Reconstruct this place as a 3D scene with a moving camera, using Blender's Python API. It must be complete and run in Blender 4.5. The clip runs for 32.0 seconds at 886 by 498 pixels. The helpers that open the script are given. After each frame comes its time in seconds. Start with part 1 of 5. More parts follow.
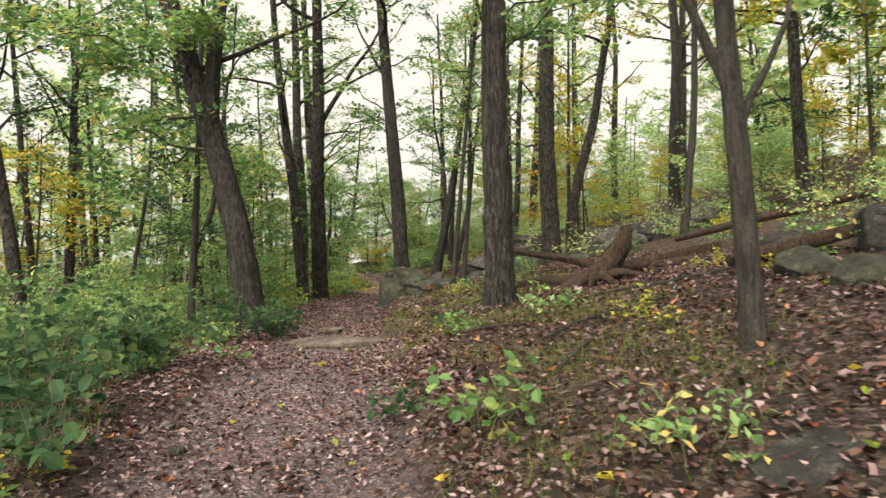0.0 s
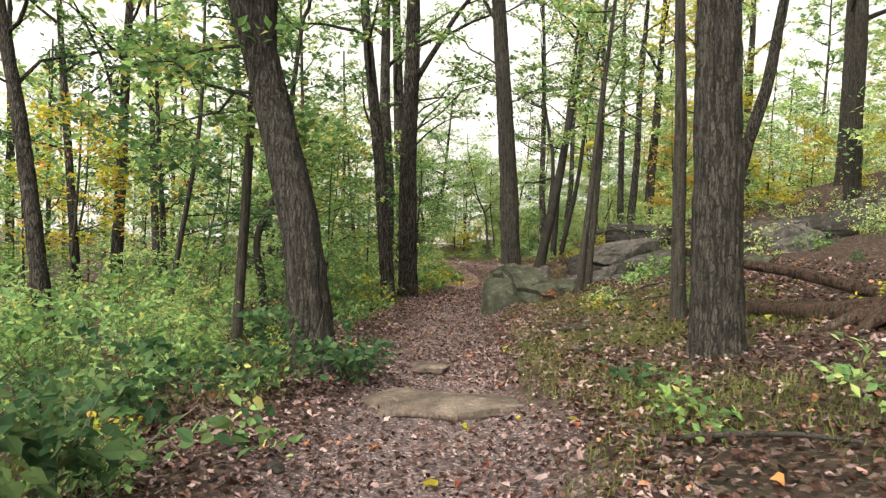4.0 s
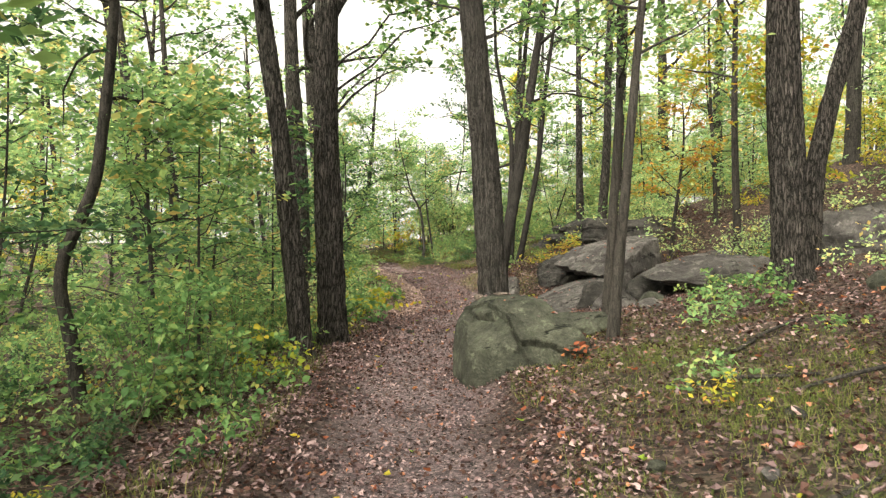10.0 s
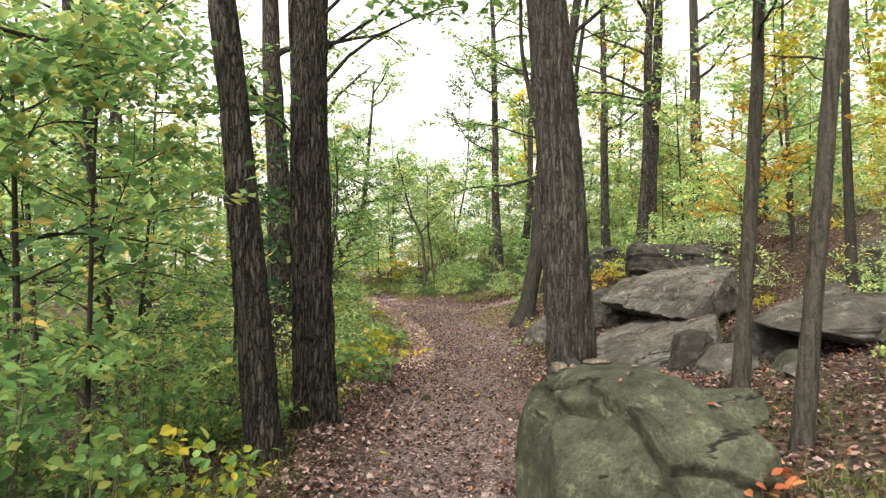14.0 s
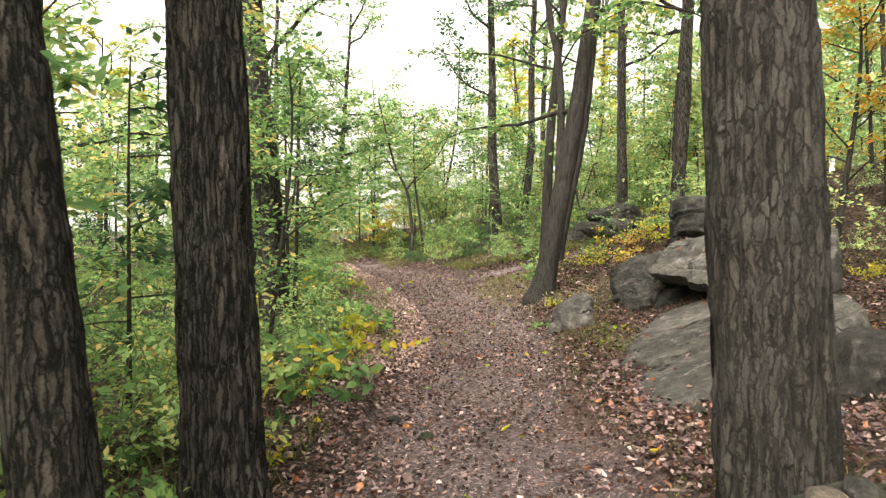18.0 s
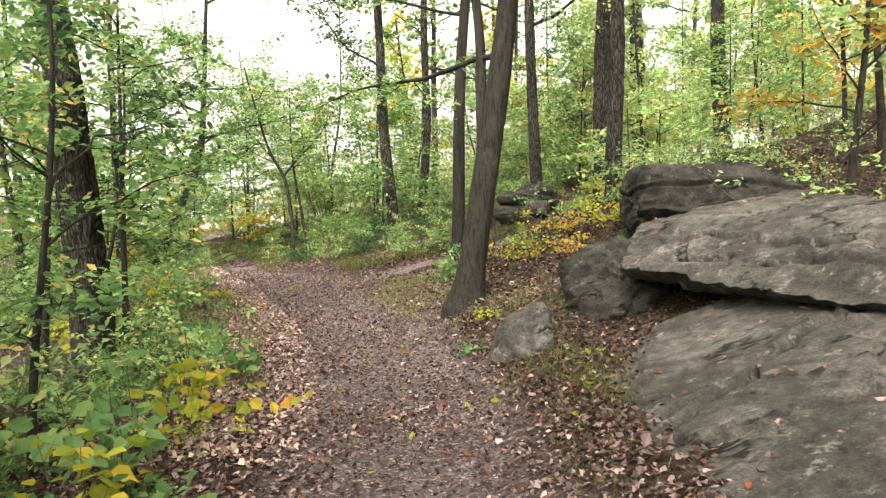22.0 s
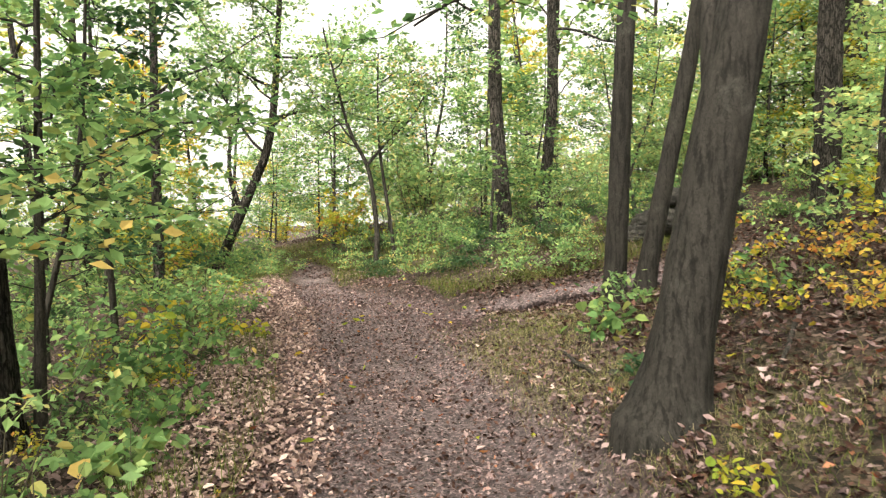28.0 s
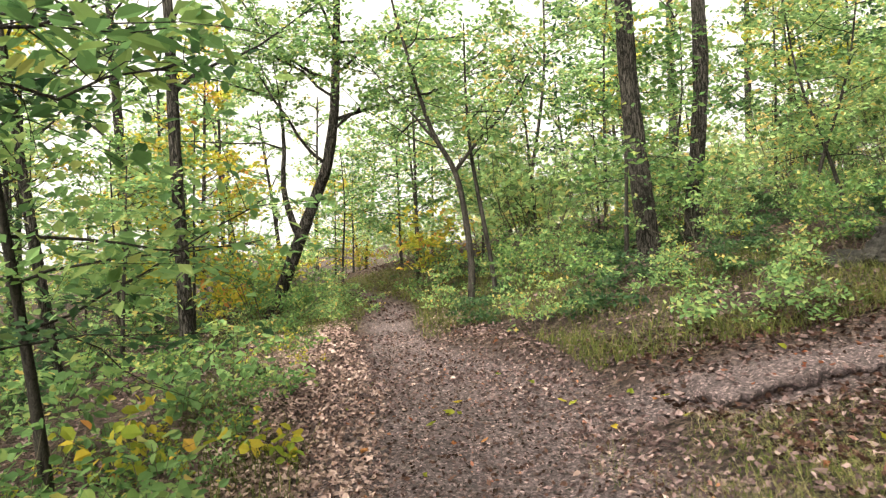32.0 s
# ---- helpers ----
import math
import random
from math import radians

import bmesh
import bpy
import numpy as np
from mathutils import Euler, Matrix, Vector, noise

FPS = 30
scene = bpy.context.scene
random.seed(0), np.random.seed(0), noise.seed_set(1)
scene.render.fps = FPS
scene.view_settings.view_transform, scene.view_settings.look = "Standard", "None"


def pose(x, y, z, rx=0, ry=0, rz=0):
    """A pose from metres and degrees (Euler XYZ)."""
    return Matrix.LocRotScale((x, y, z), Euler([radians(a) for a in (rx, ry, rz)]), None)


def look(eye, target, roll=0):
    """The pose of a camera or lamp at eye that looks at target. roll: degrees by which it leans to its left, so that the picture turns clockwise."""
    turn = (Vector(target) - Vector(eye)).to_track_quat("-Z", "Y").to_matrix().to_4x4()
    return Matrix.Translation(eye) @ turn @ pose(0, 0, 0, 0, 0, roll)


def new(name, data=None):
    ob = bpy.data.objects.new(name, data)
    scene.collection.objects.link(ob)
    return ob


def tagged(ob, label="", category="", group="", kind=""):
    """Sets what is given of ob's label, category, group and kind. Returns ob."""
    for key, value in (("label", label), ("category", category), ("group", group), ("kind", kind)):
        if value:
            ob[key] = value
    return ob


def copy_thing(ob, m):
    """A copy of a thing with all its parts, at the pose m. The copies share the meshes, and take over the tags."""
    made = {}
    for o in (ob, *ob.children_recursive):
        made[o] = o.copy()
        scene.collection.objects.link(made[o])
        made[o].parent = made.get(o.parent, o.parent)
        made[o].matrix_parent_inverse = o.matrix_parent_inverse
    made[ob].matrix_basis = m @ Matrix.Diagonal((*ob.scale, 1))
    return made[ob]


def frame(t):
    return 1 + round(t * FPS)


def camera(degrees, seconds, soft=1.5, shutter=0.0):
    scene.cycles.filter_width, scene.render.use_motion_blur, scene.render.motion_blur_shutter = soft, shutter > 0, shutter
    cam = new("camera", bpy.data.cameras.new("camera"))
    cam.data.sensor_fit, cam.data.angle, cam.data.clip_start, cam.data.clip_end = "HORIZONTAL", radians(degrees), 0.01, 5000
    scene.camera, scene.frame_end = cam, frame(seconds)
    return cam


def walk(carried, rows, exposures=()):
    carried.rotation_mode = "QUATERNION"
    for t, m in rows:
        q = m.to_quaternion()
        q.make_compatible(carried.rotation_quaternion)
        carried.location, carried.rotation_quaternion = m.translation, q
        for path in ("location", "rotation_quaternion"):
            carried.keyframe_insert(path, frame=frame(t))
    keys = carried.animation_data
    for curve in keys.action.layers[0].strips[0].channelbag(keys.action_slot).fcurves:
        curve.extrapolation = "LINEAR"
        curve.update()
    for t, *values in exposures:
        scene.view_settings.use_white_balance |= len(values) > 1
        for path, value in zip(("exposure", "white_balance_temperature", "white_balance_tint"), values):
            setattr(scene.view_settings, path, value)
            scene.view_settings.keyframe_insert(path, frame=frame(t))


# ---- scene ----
cam = camera(65.1, 32.0, soft=1.3, shutter=0.25)
PATH = [
    (0, (2.505, -1.924, 1.02), (2.334, 0.068, 1.051), -0.3),
    (0.5, (2.296, -1.529, 1.021), (1.99, 0.447, 1.039), 0.7),
    (1, (2.095, -1.112, 1.037), (1.77, 0.861, 1.029), 1.8),
    (1.5, (1.97, -0.669, 1.062), (1.643, 1.303, 1.02), 1.8),
    (2, (1.889, -0.22, 1.107), (1.536, 1.749, 1.077), 3.2),
    (2.5, (1.778, 0.197, 1.132), (1.408, 2.163, 1.106), 3.3),
    (4.5, (1.243, 1.834, 1.271), (0.859, 3.797, 1.248), 0.9),
    (5, (1.031, 2.181, 1.288), (0.707, 4.154, 1.268), 0.7),
    (5.5, (0.907, 2.601, 1.304), (0.616, 4.58, 1.297), 0.7),
    (6, (0.823, 3.019, 1.328), (0.561, 5.001, 1.333), 1.0),
    (6.5, (0.787, 3.422, 1.364), (0.58, 5.411, 1.373), 1.6),
    (7, (0.75, 3.905, 1.37), (0.482, 5.887, 1.381), 1.4),
    (7.5, (0.691, 4.309, 1.384), (0.388, 6.286, 1.367), 0.8),
    (8, (0.572, 4.699, 1.437), (0.328, 6.684, 1.434), 0.8),
    (8.5, (0.457, 5.16, 1.465), (0.212, 7.145, 1.472), 0.2),
    (9, (0.323, 5.54, 1.48), (0.112, 7.529, 1.491), -0.2),
    (9.5, (0.24, 5.893, 1.48), (0.073, 7.886, 1.441), -0.7),
    (10, (0.182, 6.31, 1.514), (0.002, 8.302, 1.478), -0.4),
    (10.5, (0.087, 6.701, 1.519), (-0.078, 8.694, 1.493), -0.6),
    (11, (0.003, 7.087, 1.512), (-0.17, 9.079, 1.488), -0.7),
    (11.5, (-0.071, 7.519, 1.492), (-0.319, 9.503, 1.519), -0.3),
    (12, (-0.194, 7.884, 1.465), (-0.39, 9.874, 1.473), -1.1),
    (12.5, (-0.309, 8.274, 1.467), (-0.488, 10.265, 1.418), -0.8),
    (13, (-0.442, 8.674, 1.487), (-0.626, 10.665, 1.427), 0.0),
    (13.5, (-0.53, 9.065, 1.516), (-0.695, 11.057, 1.455), 0.1),
    (14, (-0.563, 9.538, 1.518), (-0.718, 11.532, 1.562), 0.0),
    (14.5, (-0.613, 9.949, 1.504), (-0.77, 11.942, 1.547), 0.1),
    (16.5, (-0.92, 11.45, 1.569), (-1.147, 13.437, 1.547), -0.6),
    (17, (-0.948, 11.858, 1.517), (-1.138, 13.849, 1.504), -0.0),
    (17.5, (-0.984, 12.238, 1.505), (-1.101, 14.234, 1.448), -0.2),
    (18, (-0.987, 12.679, 1.496), (-1.096, 14.675, 1.429), -0.3),
    (18.5, (-1.096, 13.046, 1.457), (-1.181, 15.043, 1.394), -0.9),
    (19, (-1.149, 13.383, 1.45), (-1.171, 15.381, 1.363), -1.6),
    (19.5, (-1.156, 13.774, 1.466), (-1.135, 15.771, 1.355), -1.0),
    (20, (-1.215, 14.147, 1.461), (-1.107, 16.14, 1.338), -1.2),
    (20.5, (-1.196, 14.527, 1.453), (-1.043, 16.518, 1.337), -2.0),
    (21, (-1.179, 14.904, 1.465), (-1.017, 16.895, 1.355), -2.2),
    (21.5, (-1.206, 15.284, 1.457), (-0.981, 17.27, 1.371), -1.9),
    (22, (-1.141, 15.677, 1.437), (-0.931, 17.663, 1.339), -2.4),
    (22.5, (-1.055, 16.08, 1.441), (-0.862, 18.067, 1.333), -2.5),
    (23, (-1.017, 16.496, 1.445), (-0.848, 18.487, 1.353), -2.2),
    (23.5, (-0.92, 16.96, 1.406), (-0.851, 18.956, 1.31), -2.2),
    (24, (-0.927, 17.386, 1.372), (-0.897, 19.381, 1.236), -2.0),
    (24.5, (-0.974, 17.786, 1.369), (-0.959, 19.781, 1.224), -2.0),
    (25, (-0.92, 18.227, 1.39), (-0.942, 20.223, 1.265), -1.5),
    (25.5, (-0.968, 18.634, 1.376), (-1.001, 20.632, 1.285), -1.5),
    (27.5, (-1.001, 19.652, 1.496), (-1.09, 21.648, 1.393), -2.9),
    (28, (-1.044, 20.121, 1.483), (-1.143, 22.117, 1.397), -1.1),
    (28.5, (-1.116, 20.598, 1.498), (-1.279, 22.588, 1.381), -1.4),
    (29, (-1.137, 21.133, 1.493), (-1.346, 23.118, 1.365), -1.4),
    (29.5, (-1.263, 21.637, 1.486), (-1.518, 23.616, 1.357), -1.2),
    (30, (-1.342, 22.099, 1.517), (-1.646, 24.073, 1.416), -2.2),
    (30.5, (-1.397, 22.51, 1.532), (-1.735, 24.48, 1.462), -2.2),
    (31, (-1.522, 22.97, 1.556), (-1.843, 24.943, 1.488), -2.2),
    (31.5, (-1.572, 23.405, 1.577), (-1.9, 25.377, 1.517), -3.0),
    (32, (-1.675, 23.834, 1.596), (-2.024, 25.803, 1.565), -3.6),
]
walk(cam, [(t, look(e, g, r)) for t, e, g, r in PATH], exposures=[(0, 1.75), (2, 2.0), (5, 2.03), (7, 2.22), (12, 2.35), (18, 2.6), (24, 2.55), (32, 2.45)])

# ---- world and light ----
world = bpy.data.worlds.new("overcast_sky")
scene.world = world
world.use_nodes = True
wn, wl = world.node_tree.nodes, world.node_tree.links
sky = wn.new("ShaderNodeTexSky")
sky.sky_type = "NISHITA"
sky.sun_disc = False
sky.sun_elevation, sky.sun_rotation = radians(48), radians(200)
sky.air_density, sky.dust_density, sky.ozone_density = 1.2, 6.0, 1.0
way, cut, lift, whole = wn.new("ShaderNodeTexCoord"), wn.new("ShaderNodeSeparateXYZ"), wn.new("ShaderNodeMath"), wn.new("ShaderNodeCombineXYZ")
lift.operation = "MAXIMUM"
lift.inputs[1].default_value = 0.45
wl.new(way.outputs["Generated"], cut.inputs[0])
wl.new(cut.outputs[2], lift.inputs[0])
for k, source in enumerate((cut.outputs[0], cut.outputs[1], lift.outputs[0])):
    wl.new(source, whole.inputs[k])
wl.new(whole.outputs[0], sky.inputs["Vector"])
veil = wn.new("ShaderNodeHueSaturation")
veil.inputs["Saturation"].default_value = 0.05
wl.new(sky.outputs[0], veil.inputs["Color"])
cloud = wn.new("ShaderNodeMix")
cloud.data_type, cloud.blend_type = "RGBA", "MULTIPLY"
cloud.inputs["Factor"].default_value = 1.0
cloud.inputs["B"].default_value = (1.0, 0.955, 0.825, 1)
wl.new(veil.outputs[0], cloud.inputs["A"])
wl.new(cloud.outputs["Result"], wn["Background"].inputs["Color"])
wn["Background"].inputs["Strength"].default_value = 0.112
sun = new("sun", bpy.data.lights.new("sun", "SUN"))
sun.data.energy, sun.data.angle, sun.data.color = 1.5, radians(45), (1.0, 0.95, 0.80)
sun.matrix_world = look((-10, -28, 34), (0, 0, 0))

# ---- numeric helpers ----
RNG = np.random.default_rng(7)


def vnoise(p, seed=0):
    """Smooth value noise in -1..1 at the rows of p."""
    p = np.asarray(p, float) + seed * 17.137
    i = np.floor(p).astype(np.int64)
    f = p - i
    f = f * f * (3 - 2 * f)

    def lattice(dx, dy, dz):
        n = (i[:, 0] + dx) * 73856093 ^ (i[:, 1] + dy) * 19349663 ^ (i[:, 2] + dz) * 83492791
        n = (n ^ (n >> 13)) * 1274126177 & 0x7FFFFFFF
        n = (n ^ (n >> 16)) & 0xFFFF
        return n / 32767.5 - 1
    x, y, z = f[:, 0], f[:, 1], f[:, 2]
    a = lattice(0, 0, 0) * (1 - x) + lattice(1, 0, 0) * x
    b = lattice(0, 1, 0) * (1 - x) + lattice(1, 1, 0) * x
    c = lattice(0, 0, 1) * (1 - x) + lattice(1, 0, 1) * x
    d = lattice(0, 1, 1) * (1 - x) + lattice(1, 1, 1) * x
    return (a * (1 - y) + b * y) * (1 - z) + (c * (1 - y) + d * y) * z


def fbm(p, octaves=4, seed=0):
    p = np.asarray(p, float)
    return sum(vnoise(p * 2 ** k, seed + k) * 0.5 ** k for k in range(octaves))


def unit(v):
    return v / np.maximum(np.linalg.norm(v, axis=-1, keepdims=True), 1e-9)


def mesh_np(name, verts, faces, smooth=False, material=None):
    """A mesh from a vertex array and an array of faces that all have the same number of corners."""
    me = bpy.data.meshes.new(name)
    verts, faces = np.asarray(verts, np.float32), np.asarray(faces, np.int32)
    n, k = faces.shape
    me.vertices.add(len(verts))
    me.vertices.foreach_set("co", verts.ravel())
    me.loops.add(n * k)
    me.loops.foreach_set("vertex_index", faces.ravel())
    me.polygons.add(n)
    me.polygons.foreach_set("loop_start", np.arange(0, n * k, k, dtype=np.int32))
    me.polygons.foreach_set("use_smooth", np.full(n, smooth))
    me.update(calc_edges=True)
    if material:
        me.materials.append(material)
    return me


def part(name, mesh, parent, label=""):
    ob = new(name, mesh)
    ob.parent = parent
    if label:
        ob["label"] = label
    return ob


def joined(chunks):
    """Joins (verts, faces) pairs into one pair."""
    vs, fs, n = [], [], 0
    for v, f in chunks:
        vs.append(np.asarray(v, float))
        fs.append(np.asarray(f, np.int64) + n)
        n += len(v)
    return np.concatenate(vs), np.concatenate(fs)


# ---- the plan: trail line, heights ----
XC_Y = [-8, -5, -2, 0, 3, 5, 8, 10.5, 13, 17, 20, 22, 24, 26, 28, 30, 32, 34, 37, 40, 46]
XC_X = [3.8, 2.9, 2.3, 1.6, .85, .6, .05, -.4, -.7, -1.0, -1.05, -1.05, -1.3, -1.7, -2.3, -2.8, -3.6, -4.4, -5.0, -6.5, -11]
PZ_Y = [-8, -4, -2, 0, 2, 4, 8, 20, 24, 28, 30, 34, 40, 60]
PZ_Z = [-.85, -.55, -.38, -.25, -.13, -.03, 0, -.07, -.03, .05, .13, .25, .3, .4]
SL_Y, SL_S = [-5, 18, 22, 24, 26.5, 28, 29, 30, 34, 60], [.25, .25, .2, .36, .4, .2, .13, .2, .25, .15]


def across(x, y):
    return x - np.interp(y, XC_Y, XC_X)


def height(x, y):
    """The ground without its small relief: the trail, a bank that rises on one side and falls on the other."""
    x, y = np.asarray(x, float), np.asarray(y, float)
    u, z, s = across(x, y), np.interp(y, PZ_Y, PZ_Z), np.interp(y, SL_Y, SL_S)
    r, l = np.maximum(u - .55, 0), np.maximum(-u - 1.0, 0)
    hollow = .2 * np.exp(-((x - 1.5) ** 2 + (y - 18.4) ** 2) / .7) + .28 * np.exp(-((x - 2.75) ** 2 / .5 + (y - 17.1) ** 2 / .35))
    mound = .06 * np.exp(-((x + .07) ** 2 + (y - 24.0) ** 2) / .5)
    return z + s * r / (1 + r * .02) - .09 * l / (1 + l * .02) + mound - hollow


def ground_z(x, y):
    return float(height(x, y))


# ---- materials ----
def material(name):
    m = bpy.data.materials.new(name)
    m.use_nodes = True
    nt = m.node_tree
    return m, nt.nodes, nt.links, nt.nodes["Principled BSDF"]


def ramp(nodes, stops, mode="LINEAR"):
    r = nodes.new("ShaderNodeValToRGB")
    r.color_ramp.interpolation = mode
    els = r.color_ramp.elements
    while len(els) < len(stops):
        els.new(0.5)
    for e, (pos, col) in zip(els, stops):
        e.position, e.color = pos, (*col, 1)
    return r


def noise_node(nodes, links, scale, detail=4, rough=0.55, vector=None, stretch=None):
    n = nodes.new("ShaderNodeTexNoise")
    n.inputs["Scale"].default_value, n.inputs["Detail"].default_value, n.inputs["Roughness"].default_value = scale, detail, rough
    if vector is not None:
        if stretch:
            m = nodes.new("ShaderNodeMapping")
            m.inputs["Scale"].default_value = stretch
            links.new(vector, m.inputs["Vector"])
            vector = m.outputs[0]
        links.new(vector, n.inputs["Vector"])
    return n


def mix(nodes, links, fac, a, b, mode="MIX"):
    m = nodes.new("ShaderNodeMix")
    m.data_type, m.blend_type = "RGBA", mode
    for sock, val in ((m.inputs["Factor"], fac), (m.inputs["A"], a), (m.inputs["B"], b)):
        if isinstance(val, (int, float)):
            sock.default_value = val
        elif isinstance(val, tuple):
            sock.default_value = (*val, 1)
        else:
            links.new(val, sock)
    return m.outputs["Result"]


def bump(nodes, links, heightsock, strength, distance, bsdf):
    b = nodes.new("ShaderNodeBump")
    b.inputs["Strength"].default_value, b.inputs["Distance"].default_value = strength, distance
    links.new(heightsock, b.inputs["Height"])
    links.new(b.outputs[0], bsdf.inputs["Normal"])


def leaf_material(name, stops, translucent=0.55, rough=0.6):
    """Foliage: each leaf its own tone, some light passing through the blade."""
    m, n, l, p = material(name)
    geo, info = n.new("ShaderNodeNewGeometry"), n.new("ShaderNodeObjectInfo")
    add = n.new("ShaderNodeMath")
    add.operation = "MULTIPLY_ADD"
    l.new(info.outputs["Random"], add.inputs[0])
    add.inputs[1].default_value = 0.22
    l.new(geo.outputs["Random Per Island"], add.inputs[2])
    sub = n.new("ShaderNodeMath")
    sub.operation = "SUBTRACT"
    l.new(add.outputs[0], sub.inputs[0])
    sub.inputs[1].default_value = 0.11
    r = ramp(n, stops)
    l.new(sub.outputs[0], r.inputs[0])
    tex = noise_node(n, l, 30, 2, 0.6, n.new("ShaderNodeTexCoord").outputs["Object"])
    col = mix(n, l, 0.35, r.outputs[0], mix(n, l, tex.outputs[0], (0.5, 0.5, 0.5), (1.3, 1.3, 1.3)), "MULTIPLY")
    l.new(col, p.inputs["Base Color"])
    p.inputs["Roughness"].default_value = rough
    p.inputs["Specular IOR Level"].default_value = 0.07
    t = n.new("ShaderNodeBsdfTranslucent")
    l.new(col, t.inputs["Color"])
    ms = n.new("ShaderNodeMixShader")
    ms.inputs[0].default_value = translucent
    l.new(p.outputs[0], ms.inputs[1])
    l.new(t.outputs[0], ms.inputs[2])
    l.new(ms.outputs[0], n["Material Output"].inputs["Surface"])
    return m


def bark_material(name, dark, light, lichen, plates=16.0, tall=0.42, crack=0.09, depth=1.0):
    """Bark broken into upright plates by dark cracks, each plate its own tone, with lichen blotches."""
    m, n, l, p = material(name)
    co = n.new("ShaderNodeTexCoord").outputs["Object"]
    warp = noise_node(n, l, 14, 6, 0.75, co)
    bent = mix(n, l, 0.05, co, warp.outputs["Color"], "ADD")
    squash = n.new("ShaderNodeMapping")
    squash.inputs["Scale"].default_value = (1, 1, tall)
    l.new(bent, squash.inputs["Vector"])
    cell, edge = n.new("ShaderNodeTexVoronoi"), n.new("ShaderNodeTexVoronoi")
    edge.feature = "DISTANCE_TO_EDGE"
    for v in (cell, edge):
        v.inputs["Scale"].default_value = plates
        l.new(squash.outputs[0], v.inputs["Vector"])
    own = n.new("ShaderNodeSeparateColor")
    l.new(cell.outputs["Color"], own.inputs[0])
    grain = noise_node(n, l, plates * 4, 5, 0.7, bent, (1, 1, 0.3))
    furrow = noise_node(n, l, plates * 1.3, 3, 0.55, bent, (1, 1, 0.1))
    patch = noise_node(n, l, 3.2, 7, 0.75, co)
    plate = mix(n, l, own.outputs[0], tuple(0.86 * c for c in light), tuple(1.12 * c for c in light))
    gr = ramp(n, [(0.3, (0.55, 0.55, 0.55)), (0.7, (1.45, 1.45, 1.45))])
    l.new(grain.outputs[0], gr.inputs[0])
    plate = mix(n, l, 1.0, plate, gr.outputs[0], "MULTIPLY")
    fr = ramp(n, [(0.38, (0.35, 0.35, 0.35)), (0.5, (1, 1, 1)), (0.7, (1.15, 1.15, 1.15))])
    l.new(furrow.outputs[0], fr.inputs[0])
    plate = mix(n, l, 1.0, plate, fr.outputs[0], "MULTIPLY")
    lr = ramp(n, [(0.56, (0, 0, 0)), (0.68, (0.75, 0.75, 0.75))])
    l.new(patch.outputs[0], lr.inputs[0])
    plate = mix(n, l, lr.outputs[0], plate, mix(n, l, 1.0, lichen, gr.outputs[0], "MULTIPLY"))
    er = ramp(n, [(0.0, (0, 0, 0)), (crack * 0.35, (0.12, 0.12, 0.12)), (crack, (1, 1, 1))])
    l.new(edge.outputs["Distance"], er.inputs[0])
    gap = ramp(n, [(0.5, (0, 0, 0)), (0.68, (0.8, 0.8, 0.8))])
    l.new(noise_node(n, l, 17, 4, 0.7, co, (1, 1, 0.35)).outputs[0], gap.inputs[0])
    cracks = mix(n, l, 1.0, er.outputs[0], gap.outputs[0], "LIGHTEN")
    l.new(mix(n, l, cracks, dark, plate), p.inputs["Base Color"])
    p.inputs["Roughness"].default_value = 0.95
    p.inputs["Specular IOR Level"].default_value = 0.12
    add, add2 = n.new("ShaderNodeMath"), n.new("ShaderNodeMath")
    add.operation = add2.operation = "MULTIPLY_ADD"
    l.new(grain.outputs[0], add.inputs[0])
    add.inputs[1].default_value = 0.3
    l.new(cracks, add.inputs[2])
    l.new(fr.outputs[0], add2.inputs[0])
    add2.inputs[1].default_value = 0.6
    l.new(add.outputs[0], add2.inputs[2])
    bump(n, l, add2.outputs[0], depth, 0.05, p)
    return m


